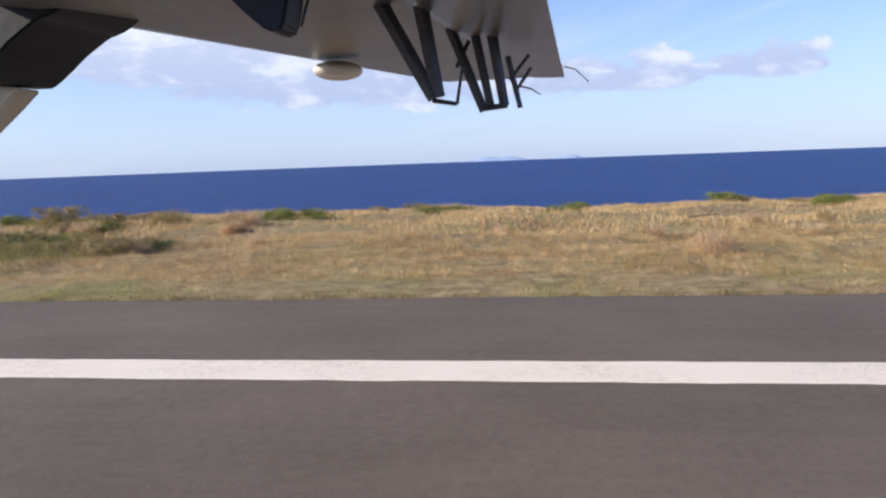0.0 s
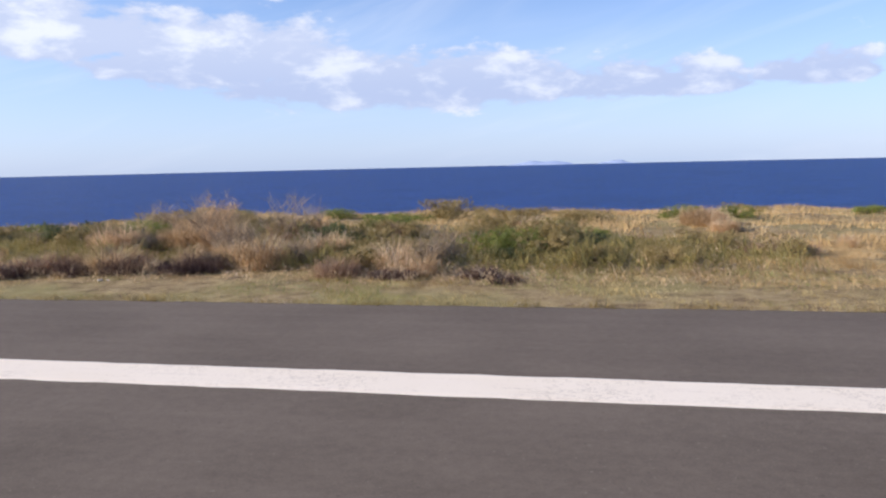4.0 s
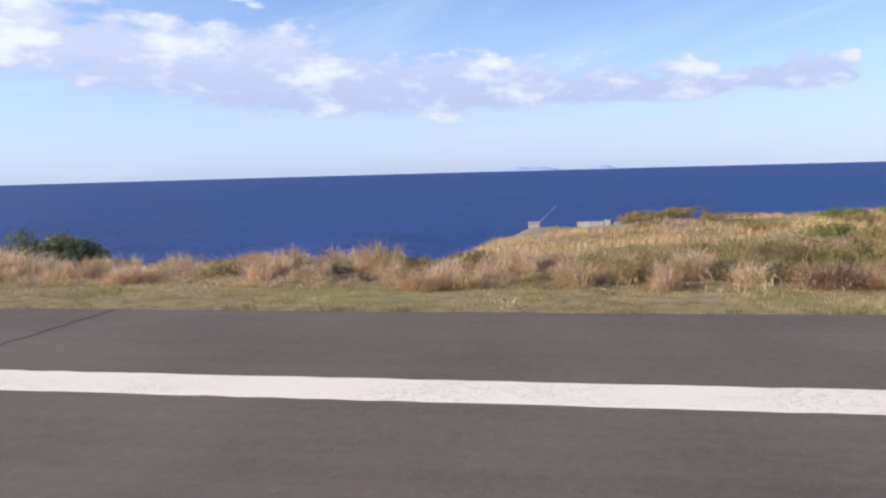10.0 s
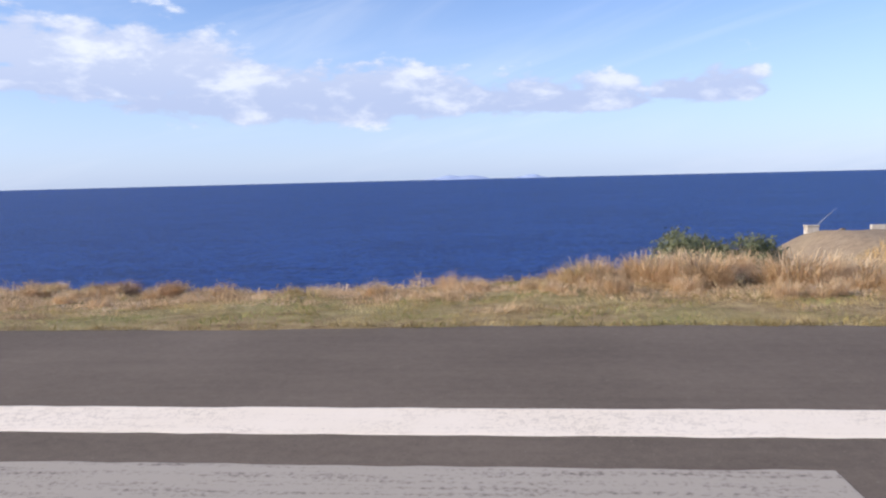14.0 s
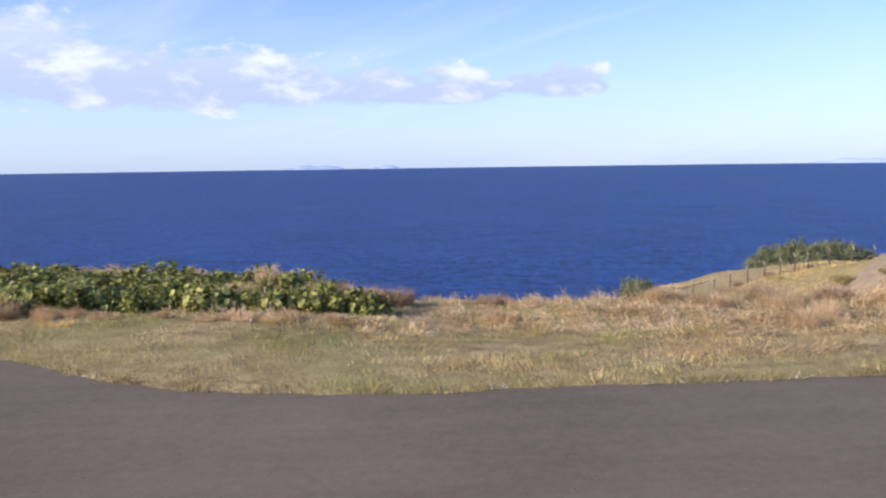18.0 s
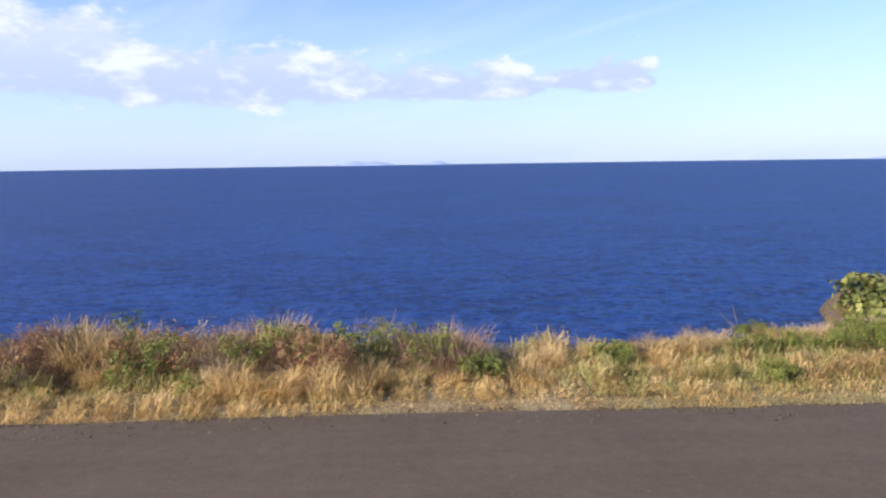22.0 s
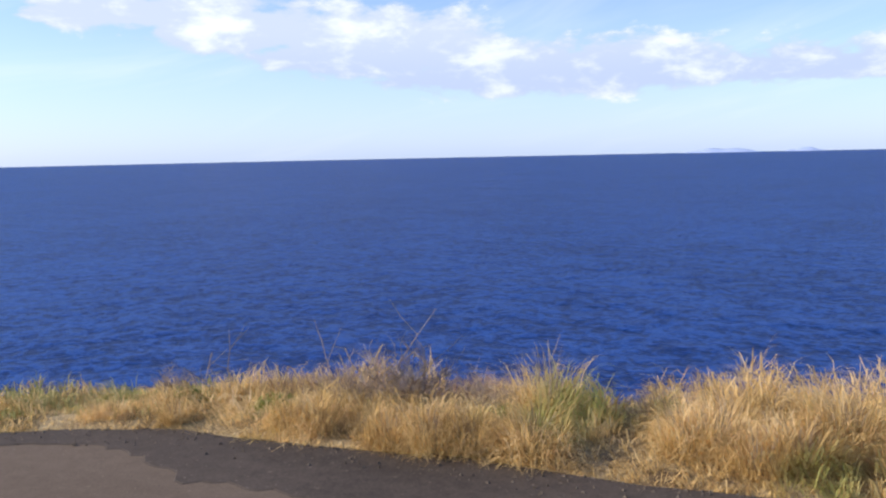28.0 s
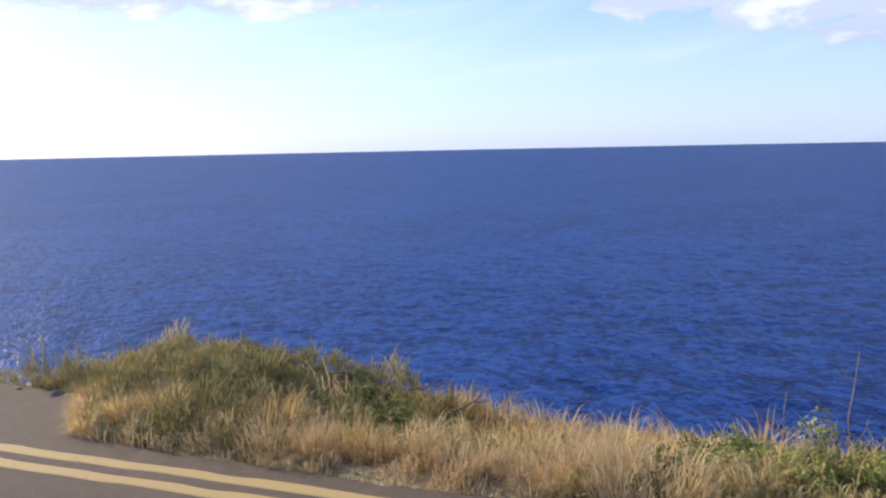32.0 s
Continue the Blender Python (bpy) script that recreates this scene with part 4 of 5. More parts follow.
def sea_grape(width, height, seed, leaves=36, rest=1500):
    """Sea grape: stout stems, big round leaves; the outer ones are single parts."""
    rnd = random.Random(seed)
    ob = new("sea_grape_shrub")
    bm = bmesh.new()
    for pts in stem_paths(rnd, 16, width, height):
        tube(bm, pts, 0.022, 0.007, 5)
    root_crown(bm)
    part("woody_stem", bm, BARK, ob)
    p, nrm, s, r = leaf_cloud(width, height, rest + leaves, 0.05, seed, 0.25)
    order = np.argsort(p[:, 1] - 0.8 * p[:, 2])  # seaward and low ones last
    p, nrm = p[order], nrm[order]
    verts, faces = [], []
    for k in range(leaves, leaves + rest):
        src = ROUND_LEAVES[k % 4]
        q = Vector(nrm[k]).to_track_quat("Z", "Y").to_matrix()
        o = len(verts)
        for vtx in src.vertices:
            verts.append(tuple(q @ vtx.co + Vector(p[k])))
        faces += [tuple(o + i for i in poly.vertices) for poly in src.polygons]
    fol = new("foliage", mesh_from("foliage", np.array(verts), np.array(faces), GRAPE, True))
    fol.parent = ob
    for k in range(leaves):
        lf = new("leaf", ROUND_LEAVES[k % 4])
        lf.parent = ob
        lf.matrix_basis = Matrix.Translation(p[k] * 1.04) @ Vector(nrm[k]).to_track_quat("Z", "Y").to_matrix().to_4x4()
    return ob


def put(ob, x, y, scale=1.0, turn=0.0, sink=0.05, squash=1.0, first=False):
    z = float(ground_z(np.array([x]), np.array([y]))[0]) - sink
    m = pose(x, y, z, 0, 0, turn)
    made = ob if first else copy_thing(ob, m)
    made.matrix_basis = m @ Matrix.Diagonal((scale, scale, scale * squash, 1))
    return made


KINDS = {
    "green": ([shrub(1.5, 0.95, 6000, 0.027, GREEN, s) for s in (1, 2, 3)], "leafy green coastal shrub among dry grass", "shrub"),
    "olive": ([shrub(1.5, 0.85, 6800, 0.022, OLIVE, s, 2.3) for s in (4, 5, 6)], "olive-brown half-dry shrub in dry grass", "shrub"),
    "dark": ([shrub(1.6, 1.0, 6000, 0.029, DARKGREEN, s) for s in (7, 8)], "dense dark green rounded shrub", "shrub"),
    "leafy": ([shrub(1.0, 0.6, 2600, 0.028, GREEN, s, 1.9, 16, kind="leafy_bush") for s in (41, 42, 43)], "leafy green bush at the cliff edge", "bush"),
    "rusty": ([shrub(1.0, 0.55, 2600, 0.022, RUSSET, s, 2.2, 26, 0.5) for s in (44, 45)], "russet-brown wind-burnt shrub at the cliff edge", "shrub"),
    "thicket": ([shrub(3.6, 2.7, 8000, 0.085, GREYGREEN, s, 1.9, 12, 0.25) for s in (61, 62)], "dense grey-green thicket behind the slope fence", "shrub"),
    "weed": ([shrub(0.8, 0.5, 2200, 0.024, GREEN, s, 2.2, 8, 0.6, "weed") for s in (21, 22)], "small bright green weed in dry grass", "weed"),
    "dead": ([dead_shrub(1.3, 0.9, s) for s in (11, 12)], "leafless grey-brown twiggy shrub", "dead shrub"),
    "bleached": ([dead_shrub(1.1, 0.75, s, 44, DEADWOOD) for s in (63, 64)], "bleached pale leafless shrub above the grass", "dead shrub"),
    "blush": ([dead_shrub(1.2, 0.75, s, 70, STRAW) for s in (13, 14)], "pinkish-tan dry thicket beside the pad", "dead shrub"),
    "tuft": ([tuft(0.75, 0.8, 620, STRAW, s, 0.010) for s in (15, 16, 17)], "arching tuft of dry golden grass", "grass tuft"),
    "gold": ([tuft(0.60, 0.7, 760, GOLD, s, 0.0075, "grass_clump") for s in (18, 19, 20)], "thick wind-bent clump of yellow grass", "grass clump"),
    "brush": ([tuft(0.55, 1.1, 1500, HEATH, s, 0.007, "brush_shrub") for s in (51, 52)], "fine purplish-brown dry brush at the cliff edge", "brush"),
    "gap_shade": ([tuft(0.55, 1.15, 1500, GAP_SHADE, s, 0.008, "brush_shrub") for s in (71, 72)], "brush coloured dark as the shade at the scrub's foot", "brush"),
    "bush": ([tuft(0.85, 1.7, 2200, STRAW, s, 0.013, "straw_bush") for s in (53, 54)], "rounded bushy mass of pinkish dry grass", "dry bush"),
    "grape": ([sea_grape(1.5, 0.62, s) for s in (31, 32, 33)], "sea grape shrub with big round yellow-green leaves", "sea grape"),
}
used = set()
veg = random.Random(11)


def grow(kind, x, y, scale=1.0, sink=0.05, squash=1.0):
    forms, label, cat = KINDS[kind]
    k = veg.randrange(len(forms))
    fresh = (kind, k) not in used
    used.add((kind, k))
    ob = put(forms[k], x, y, scale * veg.uniform(0.88, 1.14), veg.uniform(0, 360), sink, squash * veg.uniform(0.85, 1.15), fresh)
    tagged(ob, label, cat, {"shrub": "coastal shrubs", "bush": "cliff-edge bushes", "grass tuft": "grass tufts", "grass clump": "clumps at the pad edge", "sea grape": "sea grape hedge",
                            "dead shrub": "leafless shrubs", "weed": "green weeds", "brush": "brown brush", "dry bush": "dry bushes"}[cat])
    return ob


def scatter(kind, count, x0, x1, lo, hi, s0, s1, absolute=False, squash=1.0):
    for _ in range(count):
        x = veg.uniform(x0, x1)
        y = veg.uniform(lo, hi) + (0 if absolute else float(along(EDGE, x)))
        grow(kind, x, y, veg.uniform(s0, s1) * (1 if absolute else float(along(GROWTH, x))), 0.05, squash)


# the meadow's far rim and the shrubs on it
scatter("green", 11, -18.4, 20.9, 29.95, 43.57, 0.9, 1.6, True, 0.55)
scatter("olive", 14, -24.1, 26.6, 27.66, 45.83, 0.8, 1.4, True, 0.55)
scatter("tuft", 10, -11.3, 27.8, 10.99, 23.03, 0.6, 0.9, True)
for x, y, s in ((-20.7, 26.6, 1.3), (-17.9, 27.7, 1), (-21.9, 24.3, 1.2), (-24.6, 28.8, 1.5)):
    grow("olive", x, y, s, 0.05, 0.8)
# scrub belt
scatter("olive", 12, -24.5, -12.5, 13.5, 22.0, 0.8, 1.3, True, 0.75)
scatter("dark", 7, -24.5, -13.5, 13.5, 21.0, 0.7, 1.1, True, 0.7)
scatter("brush", 10, -24.5, -12.0, 13.0, 22.0, 0.8, 1.2, True)
scatter("bush", 5, -20.5, -13.0, 20.0, 26.0, 0.6, 0.9, True)
scatter("olive", 44, -45.9, -14.9, 4.2, 11.21, 0.7, 1.2, squash=0.72)
scatter("green", 9, -34.0, -15.9, 6.0, 11.80, 0.6, 1.0, squash=0.7)
scatter("dark", 7, -42.8, -16.9, 4.13, 10.62, 0.6, 1.0, squash=0.8)
scatter("dead", 9, -36.7, -16.9, 3.30, 8.26, 0.7, 1.1)
scatter("blush", 10, -30.2, -24.4, 5.0, 8.0, 0.95, 1.35)
scatter("blush", 14, -46.0, -30.0, 2.2, 4.0, 0.6, 0.9, squash=0.6)
scatter("tuft", 22, -46.9, -21.0, 2.83, 10.03, 0.6, 1.15)
scatter("blush", 5, -44.9, -24.0, 2.95, 5.90, 0.6, 0.8)
scatter("olive", 20, -43.8, -18.0, 18.55, 41.60, 0.9, 1.6, True, 0.5)
scatter("green", 10, -41.9, -18.0, 18.55, 41.62, 0.9, 1.5, True, 0.5)
for x, y, s in ((-27.7, 12.8, 1.5), (-26.5, 11.5, 1.35), (-25.6, 13.0, 1.3)):
    grow("dead", x, y, s)
for x, y, s in ((-38.8, 10.3, 1.05), (-38.2, 10.4, 1.2), (-37.5, 10.8, 1.0), (-40.9, 12.6, 0.6), (-39.9, 12.8, 0.6), (-43.5, 11.0, 0.45), (-31.6, 14.4, 0.7), (-30.6, 14.7, 0.8), (-32.3, 14.2, 0.6), (-26.2, 13.4, 0.6)):
    grow("green", x, y, s, 0.05, 0.9)
for x, y, s in ((-38.0, 7.75, 0.6), (-37.5, 7.8, 0.7), (-36.9, 7.95, 0.65), (-36.4, 8.0, 0.5)):
    grow("weed", x, y, s, 0.03, 0.7)
# dark brush put in as the shaded hollows along the scrub's foot
for x, y, s in ((-31.2, 9.0, 0.75), (-30.8, 9.2, 0.9), (-29.3, 9.6, 0.8), (-28.3, 9.8, 0.85), (-26.9, 9.9, 1.1), (-26.3, 10.1, 1.15), (-53.2, 10.9, 0.5), (-50.8, 10.4, 0.4), (-49.0, 10.9, 0.6), (-40.3, 10.2, 0.5), (-37.0, 10.1, 0.6)):
    grow("gap_shade", x, y, s, 0.05, 0.9)
# cliff edge with golden tufts
scatter("tuft", 60, -67.3, -42.8, 2.9, 7.08, 0.5, 0.9)
scatter("tuft", 22, -80.3, -66.8, 3.30, 7.08, 0.3, 0.55)
scatter("blush", 8, -79.3, -59.4, 4.72, 7.32, 0.5, 0.8)
scatter("olive", 5, -59.4, -44.9, 3.54, 7.08, 0.4, 0.7)
scatter("olive", 12, -54.0, -41.5, 3.0, 6.5, 0.45, 0.8)
scatter("dark", 5, -53.0, -40.5, 3.0, 5.5, 0.35, 0.5)
scatter("tuft", 14, -54.0, -41.5, 2.4, 6.5, 0.6, 0.95)
for x, y, s in ((-63.6, 11.8, 0.75), (-60.5, 12.0, 0.95), (-59.9, 12.3, 0.8), (-64.7, 12.6, 0.8)):
    grow("tuft", x, y, s)
scatter("brush", 4, -82.3, -74.4, 7.0, 8.2, 0.5, 0.8)
scatter("tuft", 10, -89.3, -79.3, 6.61, 8.50, 0.4, 0.6)
for x, y, s in ((-64.0, 12.3, 0.9), (-64.9, 12.5, 0.75), (-61.8, 12.3, 0.95), (-66.3, 12.4, 0.7), (-69.0, 12.6, 0.55), (-54.5, 12.5, 0.6)):
    grow("bush", x, y, s)
scatter("bush", 12, -58.0, -41.5, 3.4, 6.2, 0.4, 0.75)
scatter("bush", 7, -41.0, -25.0, 2.6, 4.6, 0.5, 0.8)
scatter("bush", 4, -30.0, -24.5, 4.6, 7.0, 0.8, 1.1)
scatter("brush", 18, -44.0, -23.0, 2.8, 8.0, 0.8, 1.4)
scatter("bush", 8, -45.0, -16.0, 4.5, 10.5, 0.5, 0.8)
scatter("dark", 9, -48.0, -39.5, 4.0, 6.2, 0.4, 0.6, squash=0.7)
scatter("olive", 16, -24.5, -14.0, 3.4, 8.0, 0.6, 1.0, squash=0.7)
scatter("dark", 6, -24.5, -15.0, 4.0, 8.0, 0.5, 0.8, squash=0.7)
scatter("gap_shade", 4, -25.0, -17.0, 2.3, 3.2, 0.5, 0.9, squash=0.85)
scatter("bush", 8, -91.5, -85.5, 11.3, 11.9, 0.16, 0.24, True)
scatter("blush", 7, -91.8, -86.0, 11.4, 12.0, 0.25, 0.38, True)
scatter("gold", 18, -93.5, -86.0, 10.9, 11.7, 0.2, 0.32, True)
scatter("bush", 6, -84.0, -74.0, 5.5, 7.6, 0.28, 0.42)
grow("brush", -83.6, 14.4, 0.6, 0.1)
grow("brush", -86.2, 14.0, 0.9)
grow("brush", -85.6, 14.2, 0.75)
# sea grape hedge with dry thicket before it
for k in range(15):
    x = -87.2 - k * 0.62
    grow("grape", x, 14.2 + 0.9 * math.sin(k * 1.7), 0.96 - 0.012 * abs(k - 7), 0.14, 0.78)
for k in range(10):
    grow("grape", -86.3 - k * 0.66, 12.95 + 0.25 * math.sin(k * 2.9), 0.72 + 0.05 * math.sin(k * 1.9), 0.10, 0.85)
for k in range(11):
    x = -88.6 - k * 0.75
    grow("grape", x, 16.2 + 0.7 * math.sin(k * 2.3), 0.93, 0.24, 0.80)
scatter("green", 3, -99.3, -96.2, 2.0, 3.6, 0.45, 0.6)
for x, y, s in ((-97.0, 12.5, 0.58), (-96.3, 12.6, 0.66), (-95.6, 12.6, 0.7), (-95.0, 12.7, 0.66), (-94.4, 12.8, 0.6), (-97.6, 12.8, 0.5)):
    grow("green", x, y, s, 0.06, 0.85)
for x, y, s in ((-94.1, 11.8, 0.60), (-93.6, 11.9, 0.78), (-92.7, 11.9, 0.84), (-92.2, 11.8, 0.66), (-91.3, 11.7, 0.42)):
    grow("blush", x, y, s, 0.05, 0.9)
    grow("bush", x + 0.1, y + 0.1, s * 0.66, 0.05, 0.95)
scatter("olive", 3, -101.3, -98.0, 1.3, 2.2, 0.4, 0.5)
scatter("gold", 22, -103.3, -95.2, 0.8, 1.9, 0.36, 0.55)
for x, y, s in ((-98.3, 12.7, 0.5), (-97.9, 13.2, 0.55), (-99.2, 13.0, 0.4), (-100.4, 12.9, 0.36)):
    grow("green", x, y, s, 0.08, 0.8)
for x, y, s in ((-97.4, 14.6, 0.4), (-96.7, 15.3, 0.5), (-98.4, 13.6, 0.35), (-96.9, 15.9, 0.6), (-96.5, 16.7, 0.7), (-96.2, 17.5, 0.7), (-97.3, 15.2, 0.45)):
    grow("olive", x, y, s, 0.12, 0.5)
scatter("tuft", 8, -100.5, -96.8, 13.0, 14.0, 0.28, 0.4, True)
scatter("weed", 10, -101.5, -97.0, 11.4, 12.8, 0.3, 0.45, True)
scatter("tuft", 6, -98.7, -94.6, 1.0, 1.6, 0.28, 0.4)
# close fringe of the turning pad
scatter("gold", 26, -109.9, -97.7, 0.40, 1.4, 0.45, 0.7)
scatter("gold", 30, -110.9, -97.7, 1.4, 2.5, 0.7, 1.05)
scatter("weed", 12, -109.9, -99.7, 0.80, 2.20, 0.6, 1.0)
scatter("dead", 7, -108.9, -98.7, 1.40, 2.30, 0.4, 0.6)
scatter("leafy", 12, -109.9, -98.7, 1.30, 2.20, 0.5, 0.8)
scatter("gold", 46, -123.3, -109.9, 0.30, 1.70, 0.5, 0.8)
for x, y, s in ((-115.3, 12.3, 1.05), (-114.8, 12.6, 0.95), (-111.6, 12.5, 1.1), (-110.9, 12.3, 1.0), (-109.2, 12.5, 0.95), (-106.5, 12.5, 1.0), (-110.2, 12.7, 0.95)):
    grow("leafy", x, y, s)
for x, y, s in ((-113.9, 12.2, 0.9), (-113.2, 12.4, 1.0), (-108.1, 12.3, 0.9), (-107.5, 12.5, 0.9)):
    grow("rusty", x, y, s)
scatter("weed", 9, -122.3, -111.0, 0.80, 1.90, 0.5, 0.8)
scatter("blush", 6, -122.0, -104.0, 0.9, 1.9, 0.45, 0.7)
scatter("brush", 26, -121.5, -103.0, 1.4, 2.3, 0.85, 1.25)
scatter("brush", 6, -110.5, -107.0, 1.2, 2.0, 0.8, 1.2)
scatter("leafy", 14, -121.5, -103.0, 1.5, 2.3, 0.8, 1.15)
scatter("gold", 10, -121.5, -104.0, 1.5, 2.3, 0.85, 1.1)
scatter("rusty", 12, -119.0, -104.0, 1.0, 2.2, 0.8, 1.1)
scatter("dead", 8, -121.0, -103.0, 1.2, 2.1, 0.5, 0.75)
scatter("gold", 16, -124.6, -121.8, 0.30, 1.60, 0.65, 0.95)
scatter("gold", 26, -128.6, -124.6, 0.15, 1.20, 0.42, 0.7)
scatter("weed", 12, -129.5, -122.8, 0.6, 1.7, 0.4, 0.65)
scatter("leafy", 9, -132.2, -129.6, 0.8, 1.7, 0.55, 0.8)
scatter("brush", 6, -127.5, -124.0, 1.2, 1.9, 0.5, 0.75)
scatter("gold", 6, -131.0, -128.9, 0.1, 0.7, 0.6, 0.8)
scatter("weed", 8, -131.0, -127.8, 0.9, 2.0, 0.5, 0.7)
for x, y, s in ((-126.5, 11.0, 0.7), (-125.9, 11.1, 0.8), (-125.1, 11.1, 0.6), (-128.7, 11.0, 0.5), (-123.7, 11.4, 0.5)):
    grow("dead", x, y, s)
scatter("leafy", 15, -135.2, -131.5, 1.00, 2.20, 0.55, 0.85)
scatter("leafy", 9, -131.0, -127.6, 1.10, 2.00, 0.4, 0.6)
scatter("weed", 10, -136.1, -128.1, 0.70, 2.00, 0.6, 0.95)
scatter("gold", 20, -136.1, -128.6, 0.20, 0.80, 0.45, 0.7)
scatter("leafy", 18, -135.6, -131.0, 0.75, 1.45, 0.65, 0.95)
scatter("weed", 8, -135.6, -131.2, 0.6, 1.3, 0.6, 0.85)
scatter("dead", 4, -133.8, -129.6, 1.20, 2.00, 0.5, 0.7)
for x, y, s in ((-131.9, 8.6, 0.95), (-131.4, 8.9, 0.85), (-132.4, 8.3, 0.75), (-133.3, 7.9, 0.6), (-126.0, 11.0, 0.7)):
    grow("bleached", x, y, s, 0.0)
scatter("leafy", 6, -141.0, -138.0, 1.60, 2.80, 0.5, 0.75, squash=0.6)
scatter("gold", 22, -139.2, -135.0, 0.30, 1.1, 0.45, 0.7)
scatter("gold", 18, -138.6, -135.6, 1.0, 2.5, 0.38, 0.6)
scatter("leafy", 7, -136.6, -134.8, 1.3, 2.3, 0.5, 0.75)
scatter("weed", 8, -137.6, -135.0, 0.9, 2.2, 0.5, 0.8)
for x, y, s in ((-139.1, 1.62, 0.42), (-139.45, 1.66, 0.38), (-139.8, 1.72, 0.4), (-140.1, 1.76, 0.36), (-140.45, 1.72, 0.3), (-140.8, 1.5, 0.25)):
    grow("gold", x, y, s, 0.03, 0.7)
for x, y, s in ((-134.6, 6.3, 0.75), (-134.2, 6.7, 0.8), (-135.0, 6.3, 0.8), (-135.4, 6.0, 0.6), (-131.7, 8.7, 0.75), (-131.2, 9.1, 0.7)):
    grow("leafy", x, y, s)


# ---- loose things on the cliff ----
def box(bm, x0, x1, y0, y1, z0, z1, bevel=0.0):
    r = bmesh.ops.create_cube(bm, size=1, matrix=Matrix.Translation(((x0 + x1) / 2, (y0 + y1) / 2, (z0 + z1) / 2))
                              @ Matrix.Diagonal((x1 - x0, y1 - y0, z1 - z0, 1)))
    if bevel:
        edges = list({e for v in r["verts"] for e in v.link_edges})
        bmesh.ops.bevel(bm, geom=edges, offset=bevel, segments=2, affect="EDGES")


def roughen(bm, amount, size, seed):
    for v in bm.verts:
        v.co += Vector((noise.noise(v.co / size + Vector((seed, 0, 0))), noise.noise(v.co / size + Vector((0, seed, 7))),
                        noise.noise(v.co / size + Vector((3, 0, seed))))) * amount


def height_at(x, y):
    return float(ground_z(np.array([x]), np.array([y]))[0])


def survey_block():
    """Concrete block with a leaning whip aerial on the bluff."""
    ob = new("concrete_block")
    bm = bmesh.new()
    box(bm, -0.36, 0.36, -0.3, 0.3, -0.30, 0.36, 0.03)
    bmesh.ops.subdivide_edges(bm, edges=bm.edges[:], cuts=1)
    roughen(bm, 0.012, 0.3, 2)
    part("body", bm, CONCRETE, ob)
    bm = bmesh.new()
    box(bm, -0.40, 0.40, -0.34, 0.34, 0.36, 0.44, 0.02)
    part("cap", bm, CONCRETE, ob)
    bm = bmesh.new()
    tube(bm, [(0.35, 0, 0.4), (0.9, 0, 0.95), (1.55, 0, 1.5)], 0.022, 0.01, 6)
    part("aerial", bm, GALVANISED, ob, "thin leaning metal rod")
    ob.matrix_basis = pose(-49.98, 46.25, -1.62, 0, 0, 4)
    tagged(ob, "pale concrete block with leaning rod on bare bluff", "concrete block")


def low_wall():
    """Remains of a low concrete wall."""
    ob = new("low_wall")
    for k, (x0, x1, h) in enumerate(((-47.15, -46.35, 0.0), (-46.33, -45.55, 0.01), (-45.05, -44.3, -0.03))):
        bm = bmesh.new()
        z = -1.10
        box(bm, x0, x1, 44.4, 44.7, z - 0.7, z + h, 0.02)
        roughen(bm, 0.02, 0.4, k)
        part("wall_segment", bm, CONCRETE, ob)
    bm = bmesh.new()
    box(bm, -45.5, -45.1, 44.3, 44.8, -1.8, -1.0, 0.02)
    part("pier", bm, CONCRETE, ob)
    tagged(ob, "low weathered pale concrete wall on the bluff", "wall")


def fence():
    """Concrete posts with bent tops and strained wires running down the slope."""
    ob = new("fence")
    bm = bmesh.new()
    tube(bm, [(0, 0, -0.4), (0, 0, 1.45)], 0.06, 0.055, 4)
    post_me = bpy.data.meshes.new("post")
    bm.to_mesh(post_me)
    bm.free()
    post_me.materials.append(POST_PAINT)
    bm = bmesh.new()
    tube(bm, [(0, 0, 1.42), (-0.06, -0.03, 1.58), (-0.26, -0.10, 1.78)], 0.06, 0.05, 4)
    arm_me = bpy.data.meshes.new("arm")
    bm.to_mesh(arm_me)
    bm.free()
    arm_me.materials.append(CONCRETE)
    tops = []
    for k, x in enumerate((-60.4, -58.5, -56.6, -54.55, -53.0, -51.35, -49.65, -48.15, -46.75, -45.4, -43.35, -41.05, -38.75)):
        y = 71.0
        z = height_at(x, y)
        p = new("post", post_me)
        p.parent, p.matrix_basis = ob, pose(x, y, z, (k % 4 - 1.5) * 1.5, (k % 3 - 1) * 2)
        a = new("arm", arm_me)
        a.parent = p
        tops.append(Vector((x, y, z)))
    for h in (0.4, 0.75, 1.1, 1.4):
        bm = bmesh.new()
        tube(bm, [t + Vector((0, -0.05, h)) for t in tops], 0.008, 0.008, 3)
        part("wire", bm, GALVANISED, ob)
    tagged(ob, "grey concrete post fence with bent pale tops on slope", "fence")


